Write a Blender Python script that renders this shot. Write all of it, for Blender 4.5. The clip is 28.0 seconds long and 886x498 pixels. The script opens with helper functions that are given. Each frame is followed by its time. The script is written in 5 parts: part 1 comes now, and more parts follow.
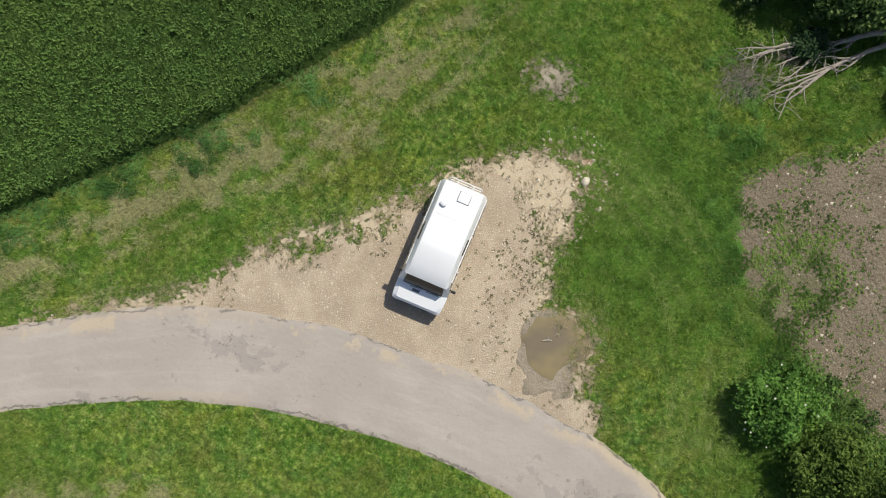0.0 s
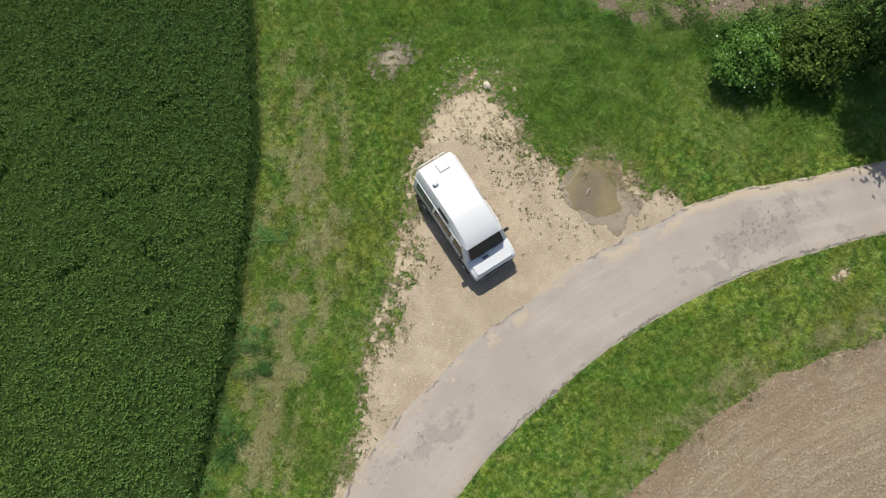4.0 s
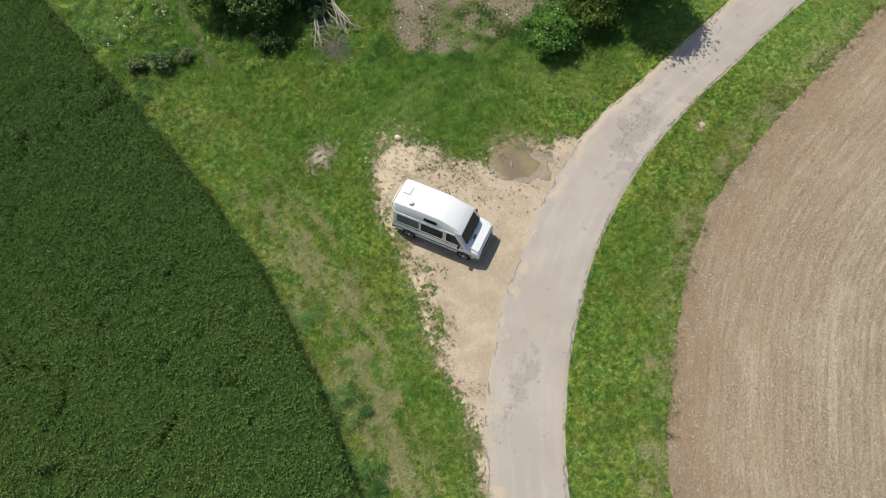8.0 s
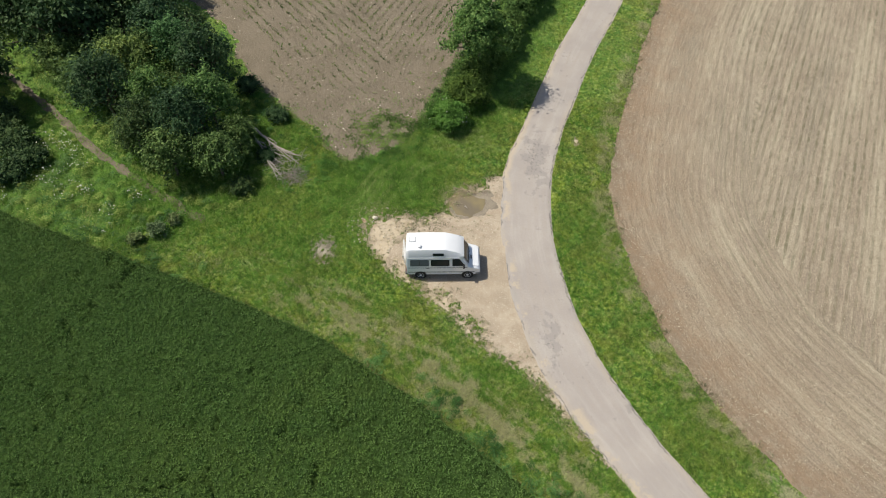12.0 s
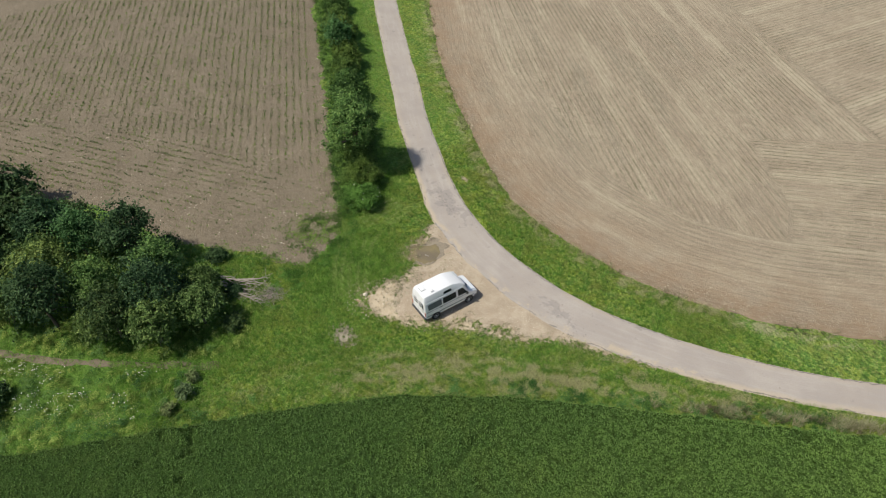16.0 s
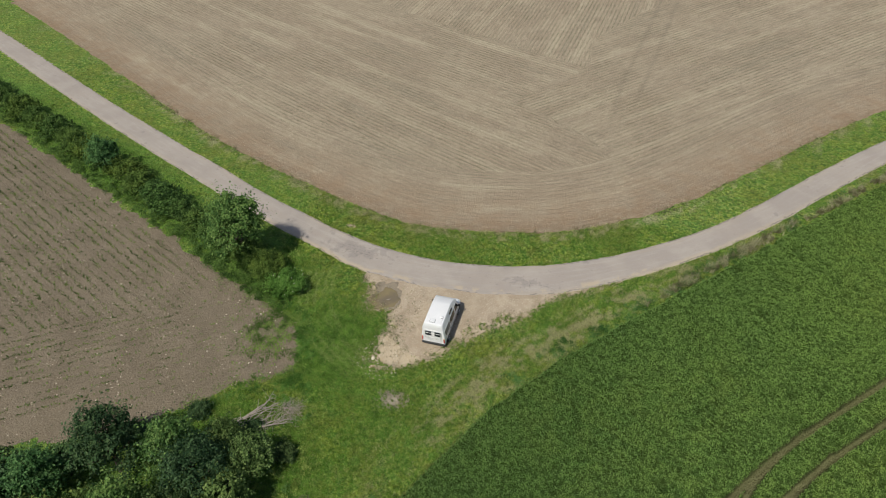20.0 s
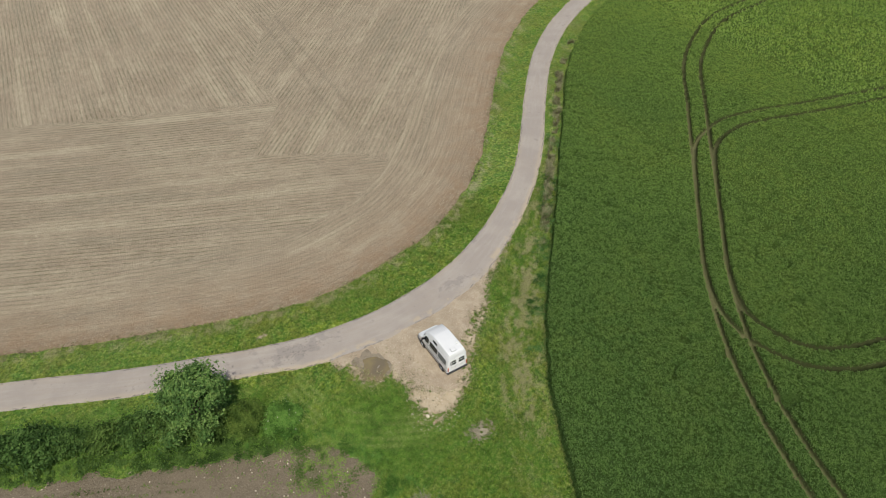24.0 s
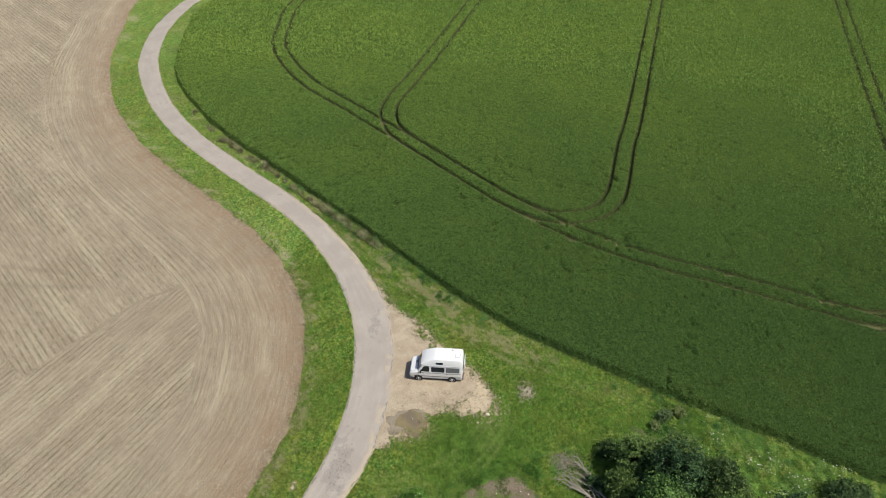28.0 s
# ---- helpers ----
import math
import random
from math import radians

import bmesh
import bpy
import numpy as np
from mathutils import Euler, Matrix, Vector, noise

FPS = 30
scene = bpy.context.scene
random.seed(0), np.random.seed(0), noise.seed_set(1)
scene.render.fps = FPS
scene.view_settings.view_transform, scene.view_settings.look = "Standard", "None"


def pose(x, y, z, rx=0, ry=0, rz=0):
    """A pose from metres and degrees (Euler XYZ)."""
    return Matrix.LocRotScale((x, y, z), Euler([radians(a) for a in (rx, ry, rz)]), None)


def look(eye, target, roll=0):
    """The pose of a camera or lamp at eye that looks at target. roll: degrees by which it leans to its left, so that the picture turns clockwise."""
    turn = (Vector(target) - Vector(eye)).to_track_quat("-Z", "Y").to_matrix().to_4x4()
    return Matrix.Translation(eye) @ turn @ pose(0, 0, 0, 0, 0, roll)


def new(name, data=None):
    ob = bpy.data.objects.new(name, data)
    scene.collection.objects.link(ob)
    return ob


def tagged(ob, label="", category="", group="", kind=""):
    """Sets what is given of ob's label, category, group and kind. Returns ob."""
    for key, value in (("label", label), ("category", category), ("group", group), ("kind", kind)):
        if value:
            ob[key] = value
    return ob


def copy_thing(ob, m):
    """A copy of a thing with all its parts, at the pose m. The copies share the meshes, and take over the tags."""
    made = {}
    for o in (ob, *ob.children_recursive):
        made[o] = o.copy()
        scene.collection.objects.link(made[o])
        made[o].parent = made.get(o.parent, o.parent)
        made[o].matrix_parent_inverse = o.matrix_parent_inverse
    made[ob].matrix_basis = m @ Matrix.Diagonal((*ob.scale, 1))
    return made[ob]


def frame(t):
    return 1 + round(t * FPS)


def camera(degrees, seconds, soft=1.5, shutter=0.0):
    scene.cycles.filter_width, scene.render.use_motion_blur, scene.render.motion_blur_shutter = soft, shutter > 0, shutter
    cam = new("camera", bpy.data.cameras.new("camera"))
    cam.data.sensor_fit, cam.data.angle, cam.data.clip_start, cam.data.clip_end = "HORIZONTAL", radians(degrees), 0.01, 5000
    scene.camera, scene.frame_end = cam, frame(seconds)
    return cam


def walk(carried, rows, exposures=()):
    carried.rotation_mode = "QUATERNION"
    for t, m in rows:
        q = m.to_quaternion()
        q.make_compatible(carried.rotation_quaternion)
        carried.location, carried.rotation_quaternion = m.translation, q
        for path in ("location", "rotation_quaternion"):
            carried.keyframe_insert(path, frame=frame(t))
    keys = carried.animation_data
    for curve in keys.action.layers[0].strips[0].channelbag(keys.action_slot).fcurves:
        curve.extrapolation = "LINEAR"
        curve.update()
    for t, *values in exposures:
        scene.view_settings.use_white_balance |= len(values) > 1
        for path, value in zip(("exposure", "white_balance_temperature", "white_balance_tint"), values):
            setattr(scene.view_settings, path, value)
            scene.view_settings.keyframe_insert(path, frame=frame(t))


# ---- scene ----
cam = camera(64.07, 28.0, soft=1.0)
# seconds, eye, target, roll
PATH = [
    (0, (0.619, -0.959, 25.861), (0.273, -0.136, 5.881), 0.03),
    (0.5, (0.405, -1.361, 26.018), (0.151, -0.411, 6.042), 0.18),
    (1, (0.093, -1.843, 26.152), (-0.061, -0.661, 6.188), 0.20),
    (1.5, (-0.318, -2.403, 26.264), (-0.322, -0.885, 6.322), 0.11),
    (2, (-0.841, -3.007, 26.365), (-0.612, -1.084, 6.459), 0.01),
    (2.5, (-1.499, -3.596, 26.471), (-0.934, -1.254, 6.616), 0.06),
    (3, (-2.293, -4.118, 26.601), (-1.289, -1.398, 6.812), 0.32),
    (3.5, (-3.166, -4.540, 26.775), (-1.639, -1.510, 7.065), 0.51),
    (4, (-4.066, -4.840, 27.009), (-1.953, -1.584, 7.389), 0.37),
    (4.5, (-5.000, -5.051, 27.296), (-2.252, -1.645, 7.780), -0.02),
    (5, (-6.001, -5.230, 27.616), (-2.576, -1.731, 8.225), -0.45),
    (5.5, (-7.098, -5.432, 27.957), (-2.952, -1.876, 8.717), -0.73),
    (6, (-8.288, -5.691, 28.328), (-3.403, -2.089, 9.271), -0.91),
    (6.5, (-9.564, -6.030, 28.743), (-3.946, -2.357, 9.903), -1.08),
    (7, (-10.918, -6.372, 29.218), (-4.583, -2.615, 10.624), -1.18),
    (7.5, (-12.339, -6.559, 29.767), (-5.298, -2.786, 11.432), -1.04),
    (8, (-13.818, -6.502, 30.386), (-6.077, -2.841, 12.312), -0.64),
    (8.5, (-15.337, -6.270, 31.029), (-6.908, -2.813, 13.224), -0.24),
    (9, (-16.883, -5.942, 31.648), (-7.782, -2.727, 14.131), -0.14),
    (9.5, (-18.486, -5.520, 32.219), (-8.722, -2.583, 15.013), -0.29),
    (10, (-20.188, -4.973, 32.731), (-9.769, -2.379, 15.857), -0.52),
    (10.5, (-21.932, -4.221, 33.205), (-10.885, -2.075, 16.672), -0.65),
    (11, (-23.530, -3.122, 33.709), (-11.934, -1.578, 17.487), -0.52),
    (11.5, (-24.857, -1.590, 34.285), (-12.833, -0.817, 18.322), -0.08),
    (12, (-26.081, 0.225, 34.874), (-13.710, 0.140, 19.159), 0.34),
    (12.5, (-27.422, 2.126, 35.398), (-14.715, 1.187, 19.982), 0.32),
    (13, (-28.792, 4.096, 35.857), (-15.768, 2.306, 20.785), -0.07),
    (13.5, (-29.862, 6.255, 36.317), (-16.629, 3.556, 21.566), -0.37),
    (14, (-30.346, 8.703, 36.832), (-17.098, 4.996, 22.314), -0.20),
    (14.5, (-30.297, 11.334, 37.376), (-17.219, 6.564, 23.016), 0.23),
    (15, (-29.927, 13.956, 37.888), (-17.131, 8.130, 23.664), 0.47),
    (15.5, (-29.387, 16.434, 38.323), (-16.930, 9.593, 24.251), 0.20),
    (16, (-28.591, 18.871, 38.704), (-16.572, 11.031, 24.773), -0.22),
    (16.5, (-27.404, 21.417, 39.065), (-15.992, 12.573, 25.225), -0.27),
    (17, (-25.824, 24.019, 39.375), (-15.183, 14.183, 25.590), 0.02),
    (17.5, (-23.952, 26.464, 39.554), (-14.168, 15.677, 25.847), 0.25),
    (18, (-21.851, 28.622, 39.599), (-12.969, 16.932, 26.017), 0.20),
    (18.5, (-19.497, 30.544, 39.688), (-11.593, 18.036, 26.231), -0.03),
    (19, (-16.858, 32.295, 39.991), (-10.034, 19.095, 26.605), -0.28),
    (19.5, (-13.917, 33.859, 40.443), (-8.291, 20.085, 27.078), -0.45),
    (20, (-10.668, 35.186, 40.872), (-6.377, 20.931, 27.516), -0.48),
    (20.5, (-7.143, 36.222, 41.222), (-4.315, 21.589, 27.885), -0.35),
    (21, (-3.422, 36.915, 41.588), (-2.116, 22.038, 28.286), -0.19),
    (21.5, (0.427, 37.211, 42.033), (0.204, 22.232, 28.782), -0.07),
    (22, (4.385, 37.034, 42.461), (2.613, 22.111, 29.264), 0.05),
    (22.5, (8.445, 36.315, 42.742), (5.076, 21.630, 29.588), 0.23),
    (23, (12.503, 35.069, 42.872), (7.511, 20.828, 29.747), 0.43),
    (23.5, (16.383, 33.383, 42.944), (9.794, 19.785, 29.841), 0.55),
    (24, (19.932, 31.337, 43.042), (11.819, 18.565, 29.963), 0.49),
    (24.5, (23.191, 28.948, 43.190), (13.645, 17.170, 30.145), 0.31),
    (25, (26.286, 26.207, 43.384), (15.408, 15.580, 30.395), 0.13),
    (25.5, (29.304, 23.126, 43.618), (17.208, 13.796, 30.709), 0.01),
    (26, (32.184, 19.805, 43.867), (19.017, 11.900, 31.055), -0.17),
    (26.5, (34.825, 16.358, 44.108), (20.765, 9.973, 31.397), -0.57),
    (27, (37.145, 12.794, 44.364), (22.377, 7.984, 31.763), -1.11),
    (27.5, (39.077, 9.051, 44.692), (23.772, 5.827, 32.227), -1.51),
    (28, (40.593, 5.097, 45.118), (24.904, 3.448, 32.824), -1.64),
]
EXPOSURES = [(0.0, 0.0), (4.5, 0.04), (8.0, 0.15), (12.0, 0.13), (16.0, -0.01), (21.0, -0.31), (22.5, -0.33), (25.0, -0.14), (27.0, -0.07), (28.0, 0.03)]
walk(cam, [(t, look(eye, target, roll)) for t, eye, target, roll in PATH], EXPOSURES)

# ---- light ----
SUN = Vector((0.22, 0.65, 1.0)).normalized()
sky_world = bpy.data.worlds.new("sky")
scene.world = sky_world
sky_world.use_nodes = True
wn = sky_world.node_tree.nodes
sky = wn.new("ShaderNodeTexSky")
sky.sky_type, sky.sun_disc = "NISHITA", False
sky.sun_elevation = math.asin(SUN.z)
sky.sun_rotation = math.atan2(SUN.x, SUN.y)
sky.dust_density, sky.air_density = 1.5, 1.0
wn["Background"].inputs["Strength"].default_value = 0.088
sky_world.node_tree.links.new(sky.outputs[0], wn["Background"].inputs["Color"])
sun_data = bpy.data.lights.new("sun", "SUN")
sun_data.energy, sun_data.angle, sun_data.color = 4.15, radians(0.55), (1.0, 0.955, 0.85)
sun = new("sun", sun_data)
sun.matrix_world = look(SUN * 200, (0, 0, 0))


# ---- node helpers ----
class Nodes:
    """A short way to write node materials."""

    def __init__(self, name, rough=0.8):
        self.m = bpy.data.materials.new(name)
        self.m.use_nodes = True
        self.t = self.m.node_tree
        self.bsdf = self.t.nodes["Principled BSDF"]
        self.out = self.t.nodes["Material Output"]
        self.put(self.bsdf.inputs["Roughness"], rough)
        self.put(self.bsdf.inputs["Specular IOR Level"], 0.3)
        self.pos = self.t.nodes.new("ShaderNodeTexCoord").outputs["Object"]

    def put(self, socket, value):
        if isinstance(value, bpy.types.NodeSocket):
            self.t.links.new(value, socket)
        elif isinstance(value, (tuple, list)):
            socket.default_value = (*value, 1.0) if len(value) == 3 and len(socket.default_value) == 4 else value
        else:
            socket.default_value = value

    def noise(self, scale, detail=4.0, rough=0.55, vec=None, stretch=None):
        vec = vec or self.pos
        if stretch:
            mp = self.t.nodes.new("ShaderNodeMapping")
            self.put(mp.inputs["Vector"], vec)
            mp.inputs["Scale"].default_value = stretch
            vec = mp.outputs[0]
        n = self.t.nodes.new("ShaderNodeTexNoise")
        self.put(n.inputs["Vector"], vec)
        n.inputs["Scale"].default_value, n.inputs["Detail"].default_value = scale, detail
        n.inputs["Roughness"].default_value = rough
        wide = self.t.nodes.new("ShaderNodeMapRange")
        self.put(wide.inputs["Value"], n.outputs["Fac"])
        wide.inputs["From Min"].default_value, wide.inputs["From Max"].default_value = 0.26, 0.74
        return wide.outputs[0]

    def cells(self, scale, out="Distance"):
        n = self.t.nodes.new("ShaderNodeTexVoronoi")
        self.put(n.inputs["Vector"], self.pos)
        n.inputs["Scale"].default_value = scale
        return n.outputs[out]

    def ramp(self, fac, *stops):
        n = self.t.nodes.new("ShaderNodeValToRGB")
        self.put(n.inputs[0], fac)
        e = n.color_ramp.elements
        while len(e) < len(stops):
            e.new(0.5)
        for el, (p, c) in zip(e, stops):
            el.position = p
            el.color = (*c, 1) if isinstance(c, tuple) else (c, c, c, 1)
        return n.outputs[0]

    def mix(self, fac, a, b, kind="MIX"):
        n = self.t.nodes.new("ShaderNodeMix")
        n.data_type, n.blend_type = "RGBA", kind
        self.put(n.inputs[0], fac)
        self.put(n.inputs[6], a)
        self.put(n.inputs[7], b)
        return n.outputs[2]

    def calc(self, op, a, b=0.0, c=0.0):
        n = self.t.nodes.new("ShaderNodeMath")
        n.operation = op
        for s, v in zip(n.inputs, (a, b, c)):
            self.put(s, v)
        return n.outputs[0]

    def attr(self, name):
        n = self.t.nodes.new("ShaderNodeAttribute")
        n.attribute_name = name
        return n.outputs["Fac"]

    def island(self):
        return self.t.nodes.new("ShaderNodeNewGeometry").outputs["Random Per Island"]

    def each(self):
        return self.t.nodes.new("ShaderNodeObjectInfo").outputs["Random"]

    def bump(self, height, strength=0.5, distance=0.05):
        n = self.t.nodes.new("ShaderNodeBump")
        self.put(n.inputs["Height"], height)
        n.inputs["Strength"].default_value, n.inputs["Distance"].default_value = strength, distance
        self.put(self.bsdf.inputs["Normal"], n.outputs[0])

    def color(self, c):
        self.put(self.bsdf.inputs["Base Color"], c)
        return self

    def leafy(self, c, share=0.3):
        """Lets some light through thin leaves."""
        self.color(c)
        tr = self.t.nodes.new("ShaderNodeBsdfTranslucent")
        self.put(tr.inputs[0], c)
        mx = self.t.nodes.new("ShaderNodeMixShader")
        mx.inputs[0].default_value = share
        self.t.links.new(self.bsdf.outputs[0], mx.inputs[1])
        self.t.links.new(tr.outputs[0], mx.inputs[2])
        self.t.links.new(mx.outputs[0], self.out.inputs[0])
        return self.m


def plain(name, color, rough=0.5, metal=0.0, vary=0.06, scale=6.0, coat=0.0):
    n = Nodes(name, rough)
    lo = tuple(max(0.0, v * (1 - vary)) for v in color)
    n.color(n.mix(n.noise(scale), lo, color))
    n.bsdf.inputs["Metallic"].default_value = metal
    n.bsdf.inputs["Specular IOR Level"].default_value = 0.5
    n.bsdf.inputs["Coat Weight"].default_value = coat
    return n.m


# ---- materials ----
def grass_colours(n, fine, deep=0.0):
    """Green, dry and bare tones of the verge, by the attributes of the mesh."""
    big = n.noise(0.35, 3.0)
    mid = n.noise(1.6, 4.0)
    green = n.mix(n.ramp(big, (0.36, 0.0), (0.64, 1.0)), (0.190, 0.325, 0.042), (0.340, 0.430, 0.068))
    green = n.mix(n.ramp(mid, (0.42, 0.0), (0.62, 0.9)), green, (0.140, 0.300, 0.046))
    green = n.mix(n.ramp(n.noise(4.2, 5.0, 0.7), (0.50, 0.0), (0.72, 0.9)), green, (0.375, 0.410, 0.135))
    green = n.mix(n.ramp(n.noise(3.1, 5.0, 0.7), (0.5, 0.0), (0.72, 0.9)), green, (0.072, 0.150, 0.026))
    green = n.mix(n.ramp(n.noise(0.22, 4.0, 0.6), (0.45, 0.0), (0.65, 0.5)), green, (0.225, 0.245, 0.055))
    green = n.mix(n.ramp(n.noise(1.1, 6.0, 0.75), (0.50, 0.0), (0.72, 0.6)), green, (0.085, 0.185, 0.030))
    green = n.mix(n.ramp(n.noise(1.5, 6.0, 0.75), (0.52, 0.0), (0.74, 0.6)), green, (0.330, 0.340, 0.120))
    green = n.mix(n.ramp(n.noise(1.25, 4.0, 0.65), (0.58, 0.0), (0.76, 0.5)), green, (0.165, 0.325, 0.080))
    green = n.mix(1.0, green, n.ramp(n.noise(4.2, 5.0, 0.75), (0.22, 0.62), (0.5, 1.06), (0.78, 1.5)), "MULTIPLY")
    green = n.mix(1.0, green, (0.97, 1.02, 0.80), "MULTIPLY")
    straw = n.mix(fine, (0.58, 0.52, 0.325), (0.40, 0.40, 0.175))
    soil = n.mix(fine, (0.56, 0.47, 0.335), (0.46, 0.375, 0.26))
    dry = n.calc("ADD", n.attr("dry"), n.calc("MULTIPLY", n.calc("SUBTRACT", n.noise(5.5, 6.0, 0.75), 0.5), 1.1))
    dry = n.calc("ADD", dry, n.calc("MULTIPLY", n.calc("SUBTRACT", fine, 0.5), 0.6))
    dry = n.ramp(dry, (0.38, 0.0), (0.82, 0.85))
    bare = n.calc("ADD", n.attr("bare"), n.calc("MULTIPLY", n.calc("SUBTRACT", n.noise(3.8, 5.0, 0.7), 0.5), 1.1))
    bare = n.ramp(bare, (0.46, 0.0), (0.58, 1.0))
    n.bareness = bare
    soil = n.mix(n.attr("lime"), soil, (0.40, 0.265, 0.165))
    soil = n.mix(n.attr("drab"), soil, n.mix(fine, (0.420, 0.370, 0.285), (0.300, 0.272, 0.190)))
    lush = n.mix(n.attr("lush"), green, n.mix(n.ramp(mid, (0.35, 0.0), (0.65, 1.0)), (0.110, 0.235, 0.034), (0.185, 0.350, 0.052)))
    lush = n.mix(n.calc("MULTIPLY", n.attr("lime"), n.ramp(n.noise(0.9, 4.0, 0.6), (0.3, 0.4), (0.65, 0.95))), lush, (0.325, 0.440, 0.112))
    # one strip colour for dark earth and for shade at the crop's foot
    furrowed = n.mix(n.attr("furrow"), n.mix(dry, lush, straw), (0.075, 0.062, 0.040))
    return n.mix(bare, n.mix(deep, furrowed, (0.055, 0.075, 0.02)), soil)


n = Nodes("turf", 0.95)
fine = n.noise(14, 5.0, 0.7)
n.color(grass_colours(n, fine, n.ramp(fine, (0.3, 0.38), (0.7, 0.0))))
n.bump(n.calc("MULTIPLY", n.calc("ADD", n.calc("MULTIPLY", fine, 0.5), n.noise(2.6, 4.0)), n.calc("SUBTRACT", 1.0, n.calc("MULTIPLY", n.bareness, 0.85))), 1.0, 0.18)
turf = n.m

n = Nodes("grass_blades", 0.7)
rnd = n.island()
c = grass_colours(n, rnd)
tone = n.ramp(rnd, (0.0, 0.52), (0.3, 0.88), (0.75, 1.1), (1.0, 1.45))
c = n.mix(1.0, c, tone, "MULTIPLY")
n.bsdf.inputs["Specular IOR Level"].default_value = 0.15
grass_leaf = n.leafy(n.mix(n.ramp(rnd, (0.95, 0.0), (0.97, 0.6)), c, (0.42, 0.38, 0.17)), 0.35)

n = Nodes("chip_sealed_road", 0.9)
grit = n.noise(55, 3.0, 0.8)
base = n.mix(n.ramp(n.noise(0.45, 5.0), (0.3, 0.0), (0.7, 1.0)), (0.372, 0.330, 0.296), (0.432, 0.386, 0.342))
across = n.attr("across")
tracks = n.ramp(across, (0.0, 0.0), (0.25, 0.3), (0.5, 1.0), (0.75, 0.3), (1.0, 0.0))
base = n.mix(n.calc("MULTIPLY", tracks, 0.3), base, (0.395, 0.346, 0.306))
base = n.mix(n.calc("MULTIPLY", n.ramp(n.noise(3.2, 5.0, 0.7), (0.45, 0.0), (0.75, 1.0)), 0.35), base, (0.40, 0.35, 0.30))
lane = n.t.nodes.new("ShaderNodeCombineXYZ")
n.put(lane.inputs[0], n.calc("MULTIPLY", n.attr("along"), 0.22))
n.put(lane.inputs[1], n.calc("MULTIPLY", n.attr("inset"), 2.4))
streak = n.noise(1.0, 5.0, 0.65, lane.outputs[0])
base = n.mix(n.ramp(streak, (0.45, 0.0), (0.8, 0.38)), base, (0.385, 0.325, 0.270))
base = n.mix(n.ramp(streak, (0.2, 0.25), (0.45, 0.0)), base, (0.53, 0.475, 0.41))
worn = n.ramp(n.calc("ADD", n.noise(1.05, 7.0, 0.62), n.calc("MULTIPLY", n.attr("worn"), 0.42)), (0.79, 0.0), (0.83, 1.0))
base = n.mix(n.calc("MULTIPLY", worn, 0.5), base, (0.265, 0.242, 0.225))
scar = n.ramp(n.calc("ADD", n.noise(4.5, 5.0, 0.7), n.calc("MULTIPLY", n.attr("worn"), 0.3)), (0.87, 0.0), (0.91, 1.0))
base = n.mix(n.calc("MULTIPLY", scar, 0.7), base, (0.19, 0.17, 0.155))
# from the edge inwards: a broken dark lip (crack and edge shade painted as one), a grey crust, loose gravel
inset, lay = n.attr("inset"), n.attr("lay")
wander = n.calc("ADD", inset, n.calc("MULTIPLY", n.calc("SUBTRACT", n.noise(1.6, 6.0, 0.7), 0.5), 0.34))
crust = n.calc("MULTIPLY", n.ramp(wander, (0.30, 1.0), (0.40, 0.0)), n.ramp(n.noise(0.5, 4.0), (0.40, 0.0), (0.5, 1.0)))
base = n.mix(n.calc("MULTIPLY", crust, n.calc("MULTIPLY", lay, 0.75)), base, (0.375, 0.340, 0.300))
loose = n.calc("MULTIPLY", n.ramp(wander, (0.22, 0.0), (0.32, 1.0), (0.55, 1.0), (0.85, 0.0)), n.ramp(n.calc("ADD", n.noise(0.8, 3.0), n.calc("MULTIPLY", n.noise(7, 4.0, 0.7), 0.4)), (0.74, 0.0), (0.9, 1.0)))
base = n.mix(n.calc("MULTIPLY", loose, n.calc("MULTIPLY", lay, 0.8)), base, (0.52, 0.425, 0.305))
shoulder = n.calc("MULTIPLY", n.attr("dusty"), n.ramp(wander, (0.28, 1.0), (0.55, 0.0)))
base = n.mix(n.calc("MULTIPLY", shoulder, 0.85), base, (0.53, 0.43, 0.305))
lip_shade = n.calc("MULTIPLY", n.ramp(wander, (0.03, 0.0), (0.075, 1.0), (0.11, 1.0), (0.155, 0.0)), n.ramp(n.noise(0.9, 4.0), (0.42, 0.0), (0.55, 1.0)))
base = n.mix(n.calc("MULTIPLY", lip_shade, 0.85), base, (0.15, 0.135, 0.12))
n.color(n.mix(n.calc("MULTIPLY", grit, 0.35), base, (0.30, 0.262, 0.225)))
n.bump(n.calc("ADD", n.calc("MULTIPLY", grit, 0.5), n.noise(6, 4.0)), 0.35, 0.03)
road_mat = n.m

n = Nodes("limestone_gravel", 0.95)
pebble = n.cells(16, "Color")
base = n.mix(n.ramp(n.noise(0.7, 5.0, 0.6), (0.35, 0.0), (0.68, 1.0)), (0.372, 0.302, 0.222), (0.478, 0.398, 0.298))
base = n.mix(n.ramp(n.noise(3.0, 5.0, 0.7), (0.5, 0.0), (0.75, 0.7)), base, (0.40, 0.31, 0.22))
base = n.mix(n.ramp(n.noise(28, 3.0, 0.7), (0.58, 0.0), (0.7, 0.6)), base, (0.66, 0.575, 0.455))
moss = n.ramp(n.calc("ADD", n.attr("weedy"), n.calc("MULTIPLY", n.calc("SUBTRACT", n.noise(5.0, 5.0, 0.7), 0.5), 0.9)), (0.55, 0.0), (0.8, 1.0))
base = n.mix(n.calc("MULTIPLY", moss, 0.5), base, (0.30, 0.275, 0.15))
